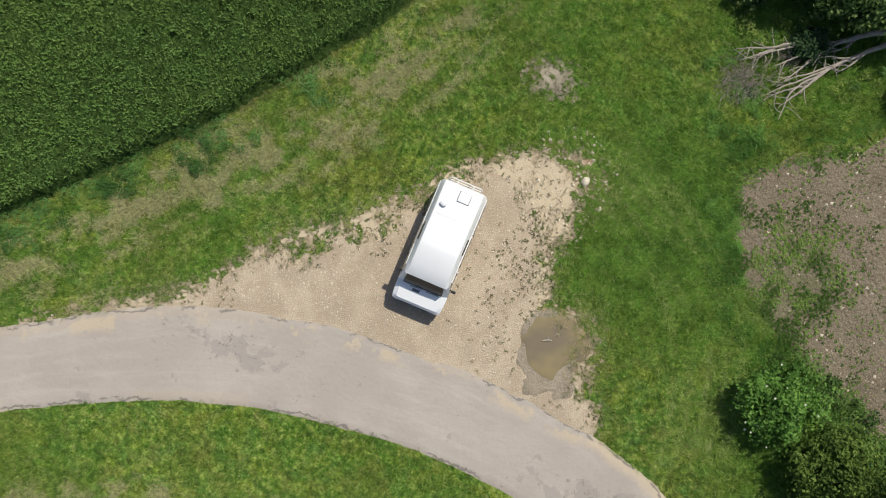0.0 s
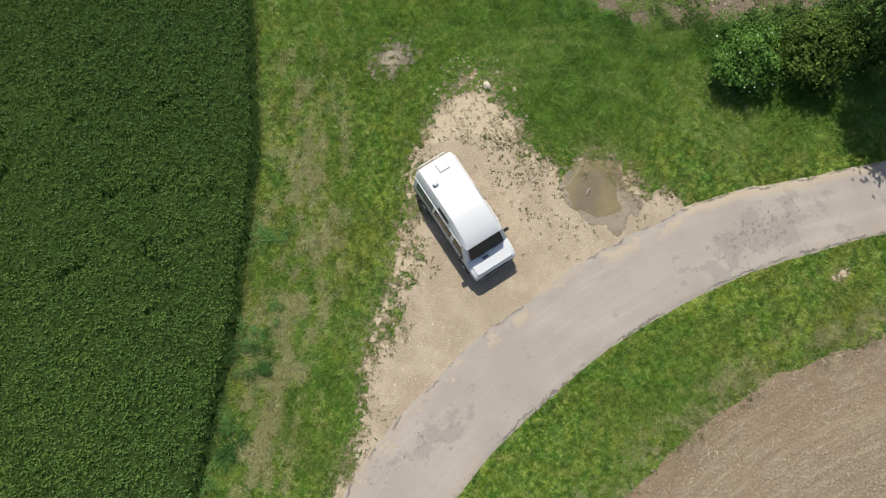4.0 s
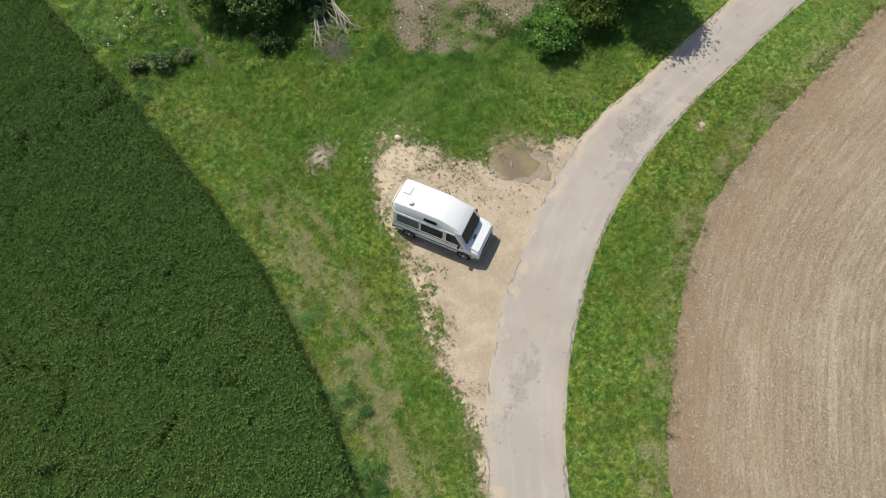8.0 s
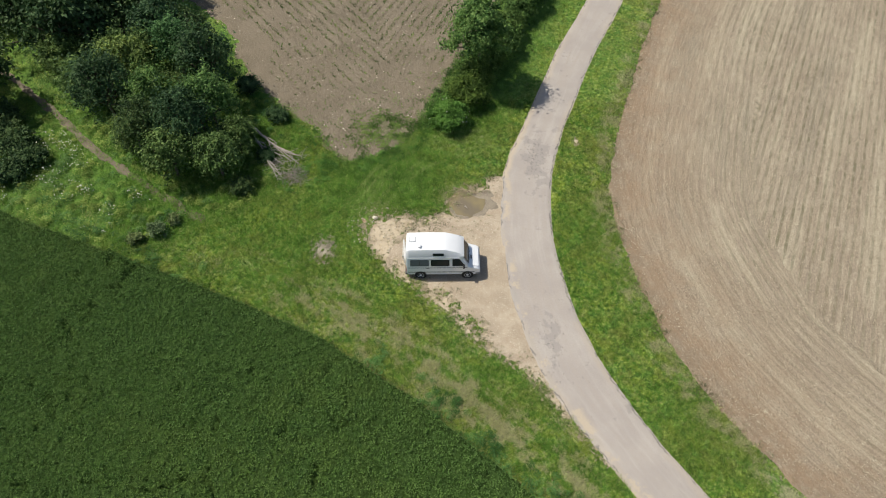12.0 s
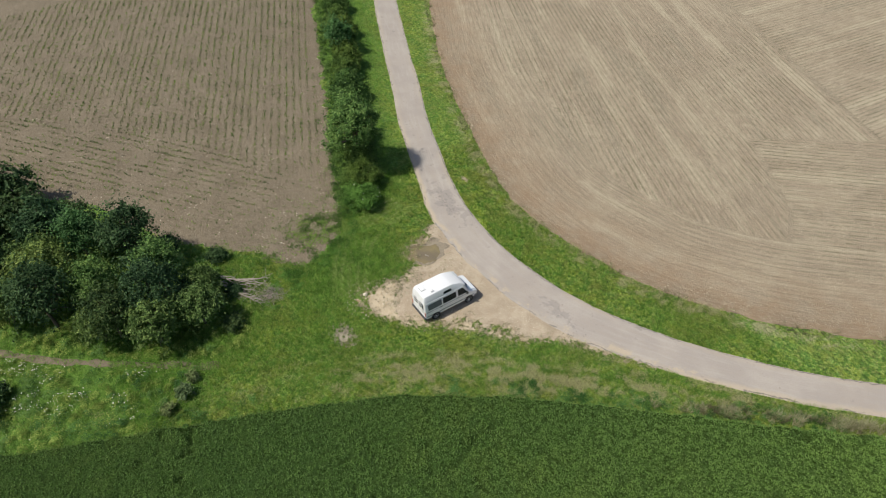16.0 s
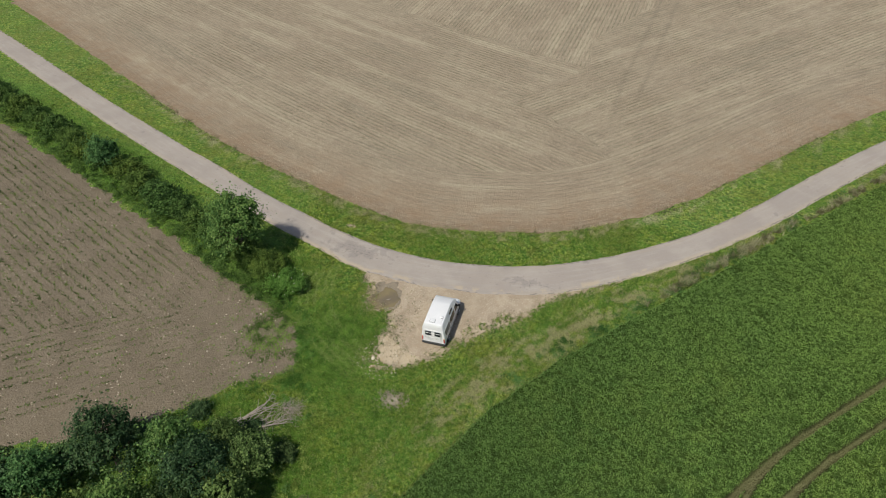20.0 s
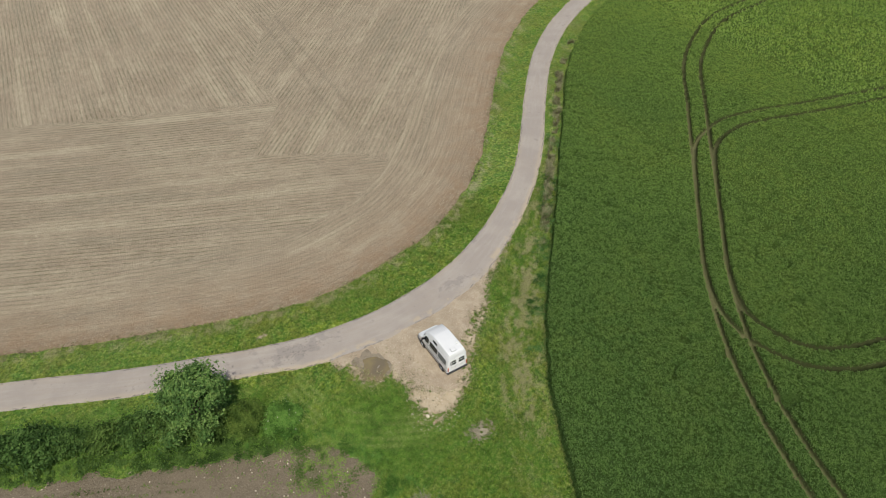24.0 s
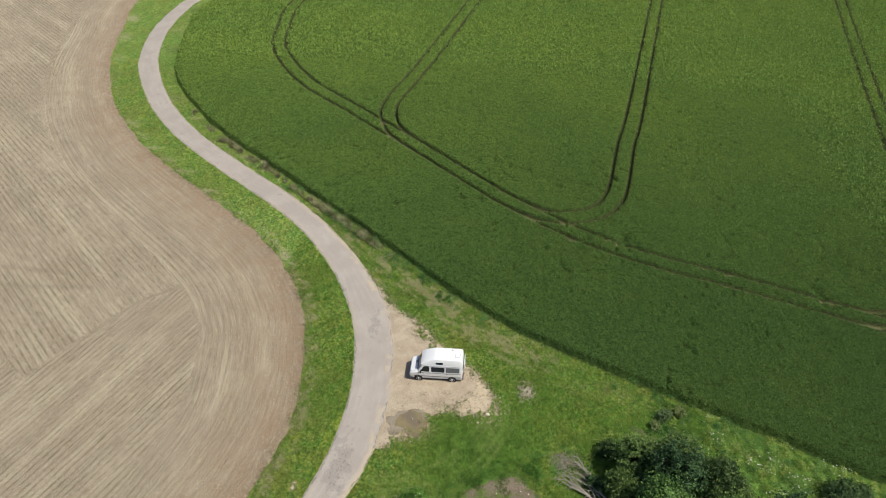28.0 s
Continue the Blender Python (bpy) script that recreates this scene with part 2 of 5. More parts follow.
n.color(n.mix(n.calc("MULTIPLY", n.noise(70, 2.0, 0.8), 0.35), base, (0.3, 0.22, 0.13)))
n.bump(n.calc("ADD", n.cells(18), n.noise(30, 3.0)), 0.5, 0.03)
gravel_mat = n.m

n = Nodes("wet_mud", 0.55)
base = n.mix(n.ramp(n.noise(1.8, 5.0, 0.6), (0.35, 0.0), (0.65, 1.0)), (0.270, 0.226, 0.165), (0.205, 0.168, 0.120))
n.color(n.mix(n.ramp(n.noise(24, 3.0), (0.62, 0.0), (0.7, 0.5)), base, (0.45, 0.38, 0.29)))
n.bump(n.noise(12, 5.0), 0.4, 0.04)
mud_mat = n.m

n = Nodes("muddy_water", 0.22)
n.color(n.mix(n.ramp(n.noise(0.7, 2.0), (0.3, 0.0), (0.9, 1.0)), (0.180, 0.148, 0.100), (0.255, 0.205, 0.105)))
n.bsdf.inputs["Specular IOR Level"].default_value = 0.3
n.bump(n.noise(3.0, 2.0), 0.03, 0.02)
water_mat = n.m


def rows_of(n, spacing, wobble=0.09):
    """0 to 1 across each row of a field, from its row attribute."""
    r = n.calc("ADD", n.attr("row"), n.calc("MULTIPLY", n.noise(0.35, 4.0, 0.4), wobble))
    return n.calc("PINGPONG", r, spacing / 2)


n = Nodes("cereal_stubble", 0.95)
chaff = n.noise(9, 6.0, 0.75)
base = n.mix(n.ramp(n.noise(0.11, 4.0), (0.36, 0.0), (0.64, 1.0)), (0.328, 0.258, 0.182), (0.392, 0.320, 0.228))
base = n.mix(n.ramp(n.noise(0.6, 5.0, 0.65), (0.42, 0.0), (0.72, 0.75)), base, (0.318, 0.250, 0.182))
lane = n.t.nodes.new("ShaderNodeCombineXYZ")
n.put(lane.inputs[0], n.calc("MULTIPLY", n.attr("along"), 0.045))
n.put(lane.inputs[1], n.calc("MULTIPLY", n.attr("row"), 0.42))
pass_tone = n.noise(1.0, 4.0, 0.6, lane.outputs[0])
base = n.mix(n.ramp(pass_tone, (0.52, 0.0), (0.8, 0.75)), base, (0.50, 0.43, 0.305))
base = n.mix(n.ramp(pass_tone, (0.18, 0.65), (0.45, 0.0)), base, (0.265, 0.228, 0.165))
fine_lane = n.t.nodes.new("ShaderNodeCombineXYZ")
n.put(fine_lane.inputs[0], n.calc("MULTIPLY", n.attr("along"), 0.5))
n.put(fine_lane.inputs[1], n.calc("MULTIPLY", n.attr("row"), 5.0))
strawy = n.noise(1.0, 4.0, 0.7, fine_lane.outputs[0])
base = n.mix(n.ramp(strawy, (0.5, 0.0), (0.85, 0.6)), base, (0.52, 0.445, 0.32))
base = n.mix(n.ramp(strawy, (0.15, 0.6), (0.48, 0.0)), base, (0.235, 0.19, 0.135))
row = n.ramp(rows_of(n, 0.56, 0.05), (0.0, 0.0), (0.07, 0.15), (0.13, 1.0))
plants = n.calc("MULTIPLY", n.calc("SUBTRACT", 1.0, row), n.ramp(n.noise(1.1, 6.0, 0.8), (0.28, 0.08), (0.7, 0.95)))
plants = n.calc("MULTIPLY", plants, n.calc("MULTIPLY", n.attr("drilled"), n.ramp(n.noise(0.09, 3.0), (0.25, 0.45), (0.7, 1.0))))
base = n.mix(n.ramp(chaff, (0.48, 0.0), (0.8, 0.7)), base, (0.54, 0.460, 0.330))
base = n.mix(n.calc("MULTIPLY", n.attr("rut"), 0.28), base, (0.185, 0.155, 0.115))
base = n.mix(n.calc("MULTIPLY", plants, 0.85), base, (0.132, 0.132, 0.066))
base = n.mix(n.ramp(n.noise(11, 5.0, 0.8), (0.50, 0.0), (0.8, 0.8)), base, (0.185, 0.146, 0.098))
base = n.mix(n.calc("MULTIPLY", n.attr("rim"), n.ramp(n.noise(2.2, 5.0, 0.7), (0.3, 0.2), (0.7, 0.95))), base, (0.232, 0.174, 0.116))
base = n.mix(n.calc("MULTIPLY", n.attr("headland"), n.ramp(n.noise(0.5, 5.0, 0.7), (0.3, 0.15), (0.7, 0.6))), base, (0.305, 0.205, 0.125))
n.color(base)
n.bump(n.calc("ADD", n.calc("MULTIPLY", row, 0.2), n.calc("ADD", chaff, n.calc("MULTIPLY", n.noise(2.5, 4.0), 0.5))), 0.7, 0.07)
stubble_mat = n.m

n = Nodes("tilled_soil", 0.95)
base = n.mix(n.ramp(n.noise(0.35, 5.0, 0.65), (0.25, 0.0), (0.75, 1.0)), (0.180, 0.146, 0.098), (0.232, 0.190, 0.131))
row = n.ramp(rows_of(n, 0.72, 0.10), (0.0, 0.0), (0.2, 1.0))
base = n.mix(n.calc("MULTIPLY", n.calc("SUBTRACT", 1.0, row), n.ramp(n.noise(0.5, 4.0), (0.4, 0.0), (0.65, 0.28))), base, (0.140, 0.112, 0.078))
base = n.mix(n.ramp(n.noise(10, 5.0, 0.75), (0.5, 0.0), (0.68, 0.7)), base, (0.130, 0.100, 0.070))
base = n.mix(n.ramp(n.noise(16, 4.0, 0.75), (0.6, 0.0), (0.7, 0.8)), base, (0.36, 0.305, 0.225))
weeds = n.ramp(n.calc("ADD", n.attr("weedy"), n.calc("MULTIPLY", n.calc("SUBTRACT", n.noise(2.6, 5.0, 0.7), 0.5), 0.9)), (0.5, 0.0), (0.7, 1.0))
n.color(n.mix(n.calc("MULTIPLY", weeds, 0.4), base, (0.120, 0.150, 0.05)))
n.bump(n.calc("ADD", n.calc("MULTIPLY", row, 0.15), n.noise(7, 5.0, 0.7)), 0.8, 0.09)
soil_mat = n.m

n = Nodes("trodden_earth", 0.95)
n.color(n.mix(n.noise(3, 5.0, 0.7), (0.150, 0.122, 0.085), (0.225, 0.188, 0.135)))
n.bump(n.noise(14, 4.0), 0.6, 0.04)
path_mat = n.m


def crop_colour(n, rnd):
    big = n.noise(0.06, 3.0)
    c = n.mix(n.ramp(big, (0.38, 0.0), (0.62, 1.0)), (0.100, 0.195, 0.038), (0.128, 0.220, 0.040))
    c = n.mix(n.ramp(n.noise(0.8, 4.0), (0.4, 0.0), (0.65, 1.0)), c, (0.106, 0.202, 0.037))
    c = n.mix(rnd, n.mix(0.1, c, (0.045, 0.10, 0.025)), n.mix(0.36, c, (0.235, 0.325, 0.125)))
    axes = n.t.nodes.new("ShaderNodeSeparateXYZ")
    n.put(axes.inputs[0], n.pos)
    # lighter and yellower towards the west
    westward = n.t.nodes.new("ShaderNodeMapRange")
    n.put(westward.inputs["Value"], n.calc("ADD", axes.outputs[0], n.calc("MULTIPLY", n.noise(0.05, 3.0), 16.0)))
    westward.inputs["From Min"].default_value, westward.inputs["From Max"].default_value = -2.0, -62.0
    return n.mix(westward.outputs[0], n.mix(1.0, c, (0.84, 0.88, 0.92), "MULTIPLY"), n.mix(1.0, c, (1.62, 1.45, 1.28), "MULTIPLY"))


n = Nodes("cereal_canopy", 0.95)
n.bsdf.inputs["Specular IOR Level"].default_value = 0.04
leafn = n.noise(9, 5.0, 0.7)
gap_shade = n.ramp(n.noise(4.5, 4.0, 0.65), (0.36, 1.0), (0.5, 0.0))
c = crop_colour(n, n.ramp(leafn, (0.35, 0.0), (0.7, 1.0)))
# canopy and gaps darkened in colour for the shade between the leaves
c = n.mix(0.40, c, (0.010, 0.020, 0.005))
c = n.mix(n.calc("MULTIPLY", gap_shade, 0.4), c, (0.010, 0.020, 0.006))
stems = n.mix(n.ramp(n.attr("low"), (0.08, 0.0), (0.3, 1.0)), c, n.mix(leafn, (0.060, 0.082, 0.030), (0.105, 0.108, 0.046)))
# away from the straw, the floor's dark colour holds the ruts' shade
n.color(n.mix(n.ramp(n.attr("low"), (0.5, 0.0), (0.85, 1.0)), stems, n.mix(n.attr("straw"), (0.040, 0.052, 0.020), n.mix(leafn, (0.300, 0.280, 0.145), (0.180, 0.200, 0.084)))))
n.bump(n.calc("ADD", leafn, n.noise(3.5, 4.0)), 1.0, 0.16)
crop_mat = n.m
n = Nodes("cereal_leaves", 0.55)
n.bsdf.inputs["Diffuse Roughness"].default_value = 1.0
n.bsdf.inputs["Specular IOR Level"].default_value = 0.12
crop_leaf = n.leafy(n.mix(1.0, crop_colour(n, n.island()), (1.20, 1.17, 1.12), "MULTIPLY"), 0.12)


def leaf_material(name, dark, light, share=0.3, rough=0.55):
    n = Nodes(name, rough)
    n.bsdf.inputs["Specular IOR Level"].default_value = 0.14
    c = n.mix(n.island(), dark, light)
    c = n.mix(n.ramp(n.noise(1.1, 3.0), (0.4, 0.0), (0.65, 1.0)), c, tuple(0.6 * v for v in dark))
    hue = n.mix(n.each(), (0.74, 0.90, 0.98), (1.17, 1.12, 0.94))
    return n.leafy(n.mix(1.0, c, hue, "MULTIPLY"), share)


hedge_leaf = leaf_material("hedge_leaves", (0.088, 0.160, 0.034), (0.178, 0.255, 0.063))
elder_leaf = leaf_material("elder_leaves", (0.120, 0.255, 0.045), (0.240, 0.395, 0.090))
tree_leaf = leaf_material("tree_leaves", (0.098, 0.205, 0.056), (0.235, 0.350, 0.114))
wood_leaf = leaf_material("thorn_leaves", (0.060, 0.116, 0.043), (0.146, 0.205, 0.078))
olive_leaf = leaf_material("sallow_leaves", (0.120, 0.200, 0.055), (0.290, 0.370, 0.122))
sallow_leaf = leaf_material("olive_bush_leaves", (0.150, 0.215, 0.085), (0.310, 0.365, 0.175))
weed_leaf = leaf_material("nettle_leaves", (0.130, 0.235, 0.050), (0.280, 0.370, 0.105))
dock_leaf = leaf_material("dock_leaves", (0.105, 0.225, 0.052), (0.205, 0.340, 0.100))
pale_leaf = leaf_material("cow_parsley_leaves", (0.200, 0.305, 0.066), (0.380, 0.465, 0.150), 0.35)
rank_leaf = leaf_material("rank_grass_leaves", (0.150, 0.300, 0.048), (0.275, 0.415, 0.090), 0.4)
dry_leaf = leaf_material("dry_grass_leaves", (0.34, 0.29, 0.15), (0.58, 0.51, 0.31), 0.3)
low_weed_leaf = leaf_material("low_weed_leaves", (0.215, 0.200, 0.095), (0.335, 0.305, 0.160))
seedling_leaf = leaf_material("seedling_leaves", (0.095, 0.160, 0.040), (0.185, 0.255, 0.075))
bark = Nodes("bark", 0.9)
bark.color(bark.mix(bark.noise(9, 5.0, 0.7), (0.075, 0.058, 0.042), (0.165, 0.135, 0.105)))
bark.bump(bark.noise(22, 4.0), 0.6, 0.03)
bark = bark.m
dead = Nodes("weathered_deadwood", 0.9)
dead.color(dead.mix(dead.noise(7, 5.0, 0.7), (0.25, 0.215, 0.178), (0.47, 0.42, 0.355)))
dead.bump(dead.noise(20, 4.0), 0.5, 0.02)
dead = dead.m
n = Nodes("straw", 0.9)
n.color(n.ramp(n.island(), (0.0, (0.15, 0.12, 0.08)), (0.4, (0.30, 0.24, 0.16)), (0.75, (0.52, 0.45, 0.32)), (1.0, (0.62, 0.55, 0.41))))
straw_mat = n.m
twig_mat = plain("dry_twigs", (0.50, 0.42, 0.355), 0.9, vary=0.4, scale=5)
petal = plain("cream_petals", (0.60, 0.61, 0.47), 0.8, vary=0.1)
stone_mat = Nodes("limestone", 0.9)
stone_mat.color(stone_mat.mix(stone_mat.island(), (0.48, 0.41, 0.30), (0.66, 0.58, 0.46)))
stone_mat.bump(stone_mat.noise(18, 4.0), 0.5, 0.02)
stone_mat = stone_mat.m

paint = plain("white_vehicle_paint", (0.86, 0.865, 0.87), 0.28, vary=0.05, scale=1.5, coat=0.3)
fibreglass = plain("white_gelcoat", (0.82, 0.825, 0.83), 0.38, vary=0.06, scale=1.2)
glass_mat = plain("dark_window_glass", (0.022, 0.031, 0.035), 0.06, vary=0.3)
tint_mat = plain("curtained_window_glass", (0.17, 0.185, 0.19), 0.10, vary=0.15)
for glazing in (glass_mat, tint_mat):
    glazing.node_tree.nodes["Principled BSDF"].inputs["Specular IOR Level"].default_value = 0.22
rubber = plain("black_rubber", (0.022, 0.022, 0.022), 0.75, vary=0.3)
plastic = plain("dark_grey_plastic", (0.055, 0.057, 0.06), 0.6, vary=0.2)
steel = plain("silver_wheel_paint", (0.52, 0.53, 0.54), 0.35, metal=0.6)
bumper_mat = plain("grey_plastic", (0.24, 0.245, 0.25), 0.6, vary=0.2)
tube_mat = plain("white_tube_paint", (0.72, 0.72, 0.70), 0.4)
stripe = plain("grey_blue_stripe", (0.10, 0.12, 0.15), 0.4)
lamp_glass = plain("headlamp_glass", (0.62, 0.65, 0.66), 0.1, vary=0.2)
amber = plain("amber_lens", (0.72, 0.26, 0.03), 0.25)
red_lens = plain("red_lens", (0.42, 0.03, 0.025), 0.25)
black_mat = plain("matt_black", (0.015, 0.015, 0.016), 0.8)

# ---- the lie of the land ----
SLOPE = (-1.0357, -0.5049, 0.0726, 1.4136, -2.1593, 0.796, -0.2598, 0.0607, -0.1091)
rng = np.random.default_rng(7)
TABLE = rng.random((256, 256))


def land(x, y):
    """Height of the ground."""
    u, v = 1.5 * np.tanh(np.asarray(x, float) / 60), 1.5 * np.tanh(np.asarray(y, float) / 60)
    terms = (u, v, u * u, u * v, v * v, u**3, u * u * v, u * v * v, v**3)
    return sum(c * b for c, b in zip(SLOPE, terms))


def patchy(x, y, size, shift=0):
    """Smooth value noise from 0 to 1."""
    x, y = np.asarray(x, float) / size + 31.7 * shift + 100, np.asarray(y, float) / size + 17.3 * shift + 100
    i, j = np.floor(x).astype(int), np.floor(y).astype(int)
    a, b = x - i, y - j
    a, b = a * a * (3 - 2 * a), b * b * (3 - 2 * b)
    i, j, k, l = i % 256, j % 256, (i + 1) % 256, (j + 1) % 256
    return (TABLE[i, j] * (1 - a) + TABLE[k, j] * a) * (1 - b) + (TABLE[i, l] * (1 - a) + TABLE[k, l] * a) * b


def rough_edge(x, y, size, shift=0):
    """Several octaves of noise, from about -1 to 1."""
    return sum((2 * patchy(x, y, size / 2**k, shift + k) - 1) * 0.55**k for k in range(4)) / 1.5


def curve(points, per=6):
    """A smooth line through the points."""
    p = np.array(points, float)
    p = np.vstack([2 * p[0] - p[1], p, 2 * p[-1] - p[-2]])
    t = np.linspace(0, 1, per, endpoint=False)[:, None]
    out = []
    for a, b, c, d in zip(p, p[1:], p[2:], p[3:]):
        out.append(0.5 * (2 * b + (c - a) * t + (2 * a - 5 * b + 4 * c - d) * t**2 + (3 * b - a - 3 * c + d) * t**3))
    return np.vstack([*out, p[-2:-1]])


def away(x, y, line):
    """Distance to a line and the number of its nearest piece."""
    x, y = np.ravel(x), np.ravel(y)
    best, piece = np.full(x.size, 1e9), np.zeros(x.size, int)
    for n, (a, b) in enumerate(zip(line[:-1], line[1:])):
        d = b - a
        t = np.clip(((x - a[0]) * d[0] + (y - a[1]) * d[1]) / max(d @ d, 1e-9), 0, 1)
        q = (x - a[0] - t * d[0]) ** 2 + (y - a[1] - t * d[1]) ** 2
        near = q < best
        best[near], piece[near] = q[near], n
    return np.sqrt(best), piece


def within(x, y, ring):
    """Depth inside a ring of points: positive inside, negative outside."""
    shape = np.shape(x)
    x, y = np.ravel(x), np.ravel(y)
    ring = np.vstack([ring, ring[:1]])
    odd = np.zeros(x.size, bool)
    for a, b in zip(ring[:-1], ring[1:]):
        if a[1] != b[1]:
            odd ^= ((a[1] > y) != (b[1] > y)) & (x < (b[0] - a[0]) * (y - a[1]) / (b[1] - a[1]) + a[0])
    d, _ = away(x, y, ring)
    return np.where(odd, d, -d).reshape(shape)


ROAD = curve([(125, -58), (85, -40), (52.5, -24.5), (37.5, -17.6), (28.5, -13.7), (22.9, -11.1), (17.5, -9), (12.6, -7.2), (8.1, -5.8), (3.3, -5.3),
              (-0.3, -5.5), (-3.6, -6), (-7, -7), (-11, -9), (-15, -11.6), (-19.8, -15.5), (-25, -21), (-30.5, -27.6), (-37.3, -35.2),
              (-44.5, -41.6), (-50.5, -45.8), (-57.5, -49.8), (-64.5, -52.9), (-77, -55.9), (-92, -55.8), (-115, -50), (-150, -35)])
CROP = np.vstack([curve([(14, 52), (9.5, 40), (6.3, 32), (3.6, 26), (1.2, 20.5), (-1.1, 15.5), (-3.2, 11), (-5.4, 6.9), (-8.5, 2.5), (-11.8, -1.4),
                         (-16.0, -6.1), (-21.3, -12.0), (-25.9, -17.2), (-31.4, -23.3), (-38.1, -30.8), (-44.5, -36.6), (-51.5, -42), (-57, -45.2),
                         (-63, -47.6), (-75, -50.5), (-90, -51.2), (-140, -38)]), [(-400, 0), (-400, 400), (60, 400), (30, 90)]])
STUBBLE = np.vstack([curve([(62, -36.4), (42.3, -25.7), (29.8, -19.2), (18.8, -14.9), (9.9, -11.9), (5.6, -11.2), (1.7, -11.3), (-2.3, -12.0),
                            (-7.6, -13.5), (-14.2, -17.6), (-19.7, -22.9), (-25.0, -29.1), (-31.8, -37.0), (-37, -42.4), (-45.5, -49.3),
                            (-54, -54.5), (-64.5, -59.3), (-77, -63), (-92, -67), (-150, -75)]), [(-150, -400), (300, -400), (300, -160), (120, -66)]])
PLOUGH = np.vstack([curve([(25.8, 18.3), (21.2, 16.2), (16.3, 13.0), (12.4, 9.0), (9.6, 7.1), (10.5, 3.8), (13.7, 1.4), (20.7, -1.1), (31, -5.6),
                           (42.2, -10.2), (57.5, -16.8), (120, -44)]), [(200, -58), (200, 120), (60, 52)]])
GRAVEL = curve([(-16, -11.3), (-12, -8), (-10.2, -6.7), (-7.8, -4.9), (-6.1, -3.1), (-5.9, -2.5), (-4.1, -1.0), (-2.3, 0.7), (-1.1, 1.9), (-0.5, 2.9),
                (0.7, 3.6), (2.3, 4.1), (3.7, 2.8), (4.2, 0.5), (4.6, -0.2), (6.2, -0.3), (6.7, -2.2), (7.6, -4.0), (5, -5.2), (0, -5.6), (-5, -6.7),
                (-10, -8.6), (-14.5, -11.3)], 4)
MUD = curve([(4.2, -0.7), (6, -0.4), (6.4, -1.8), (6.2, -3.3), (4.9, -3.6), (4, -2.5), (4.2, -0.7)], 4)
POOL = curve([(4.45, -0.95), (5.4, -0.65), (6.1, -1.2), (6.0, -2.2), (5.5, -2.9), (4.7, -2.6), (4.3, -1.9), (4.45, -0.95)], 4)
WOOD = curve([(5.2, 16.6), (6.6, 13), (11.4, 11.6), (15.8, 14.2), (25, 19.6), (45, 33), (60, 60), (24, 60), (18, 35), (15, 29.2), (9, 22.2), (5.2, 16.6)], 3)
WEEDS = curve([(5.2, 18.3), (2.4, 19.2), (3.6, 24.5), (6.2, 30.2), (10, 40), (17, 46), (14.2, 29.8), (9, 23.2), (5.2, 18.3)], 3)
FOOTPATH = curve([(4.3, 15.9), (5.9, 18.2), (8.6, 21.7), (11.6, 25.5), (15.6, 29.6), (22, 37), (30, 48)])
TRAM = curve([(8, 86), (-3.5, 58), (-10.2, 41), (-14.4, 28), (-16.0, 22), (-17.9, 17.0), (-20.6, 11.8), (-25, 5.7), (-32.4, -2.2), (-39.3, -9.5), (-45, -15.4), (-53.8, -24.2),
              (-65.4, -31.2), (-75.4, -33.4), (-90, -34.2), (-130, -30)])
LANE_A = curve([(-33.2, -3.0), (-36.6, -6.4), (-39.7, -9.1), (-43.6, -10.5), (-48.5, -10.5), (-61, -7.6), (-84, -3.2), (-100, -0.2), (-130, 6)])
LANE_B = curve([(-26.6, 3.7), (-24.2, 6.9), (-22.8, 9.6), (-22.7, 12.2), (-24.0, 15.2), (-26.4, 17.1), (-30.6, 18.5), (-41.2, 20.6), (-52, 23.2), (-106, 34.5), (-140, 42)])
LANE_C = curve([(-12.4, 34.5), (-11.0, 39.5), (-11.6, 43.6), (-15, 47), (-26, 51.5), (-58, 60), (-119, 75.6), (-150, 84)])


def sheet(name, xs, ys, depth, material, top, slope=0.06, relief=None, marks=None, floor=-0.05):
    """A piece of ground over a grid: it rises out of the turf where depth is above nought, so that its rim is ragged."""
    x, y = np.meshgrid(xs, ys, indexing="ij")
    s = depth(x, y) if depth else np.full(x.shape, 9.0)
    z = land(x, y) + np.clip(s * slope, floor, top)
    if relief is not None:
        z = z + relief(x, y, s)
    keep = s > -0.5
    quad = keep[:-1, :-1] | keep[1:, :-1] | keep[1:, 1:] | keep[:-1, 1:]
    number = np.arange(x.size).reshape(x.shape)
    f = np.stack([number[:-1, :-1][quad], number[1:, :-1][quad], number[1:, 1:][quad], number[:-1, 1:][quad]], 1)
    used, f = np.unique(f, return_inverse=True)
    f = f.reshape(-1, 4)
    co = np.stack([x.ravel(), y.ravel(), z.ravel()], 1)[used]
    me = mesh_of(name, co, f, {k: v.ravel()[used] for k, v in marks(x, y, s).items()} if marks else {}, True)
    me.materials.append(material)
    return new(name, me)


def mesh_of(name, co, faces, marks={}, smooth=False):
    """A mesh from arrays, with number attributes on its points."""
    me = bpy.data.meshes.new(name)
    co, faces = np.asarray(co, np.float32), np.asarray(faces, np.int32)
    k = faces.shape[1]
    me.vertices.add(len(co))
    me.vertices.foreach_set("co", co.ravel())
    me.loops.add(faces.size)
    me.loops.foreach_set("vertex_index", faces.ravel())
    me.polygons.add(len(faces))
    me.polygons.foreach_set("loop_start", np.arange(0, faces.size, k, dtype=np.int32))
    me.polygons.foreach_set("use_smooth", np.full(len(faces), smooth))
    me.update(calc_edges=True)
    for key, v in marks.items():
        me.attributes.new(key, "FLOAT", "POINT").data.foreach_set("value", np.asarray(v, np.float32))
    me.validate()
    return me


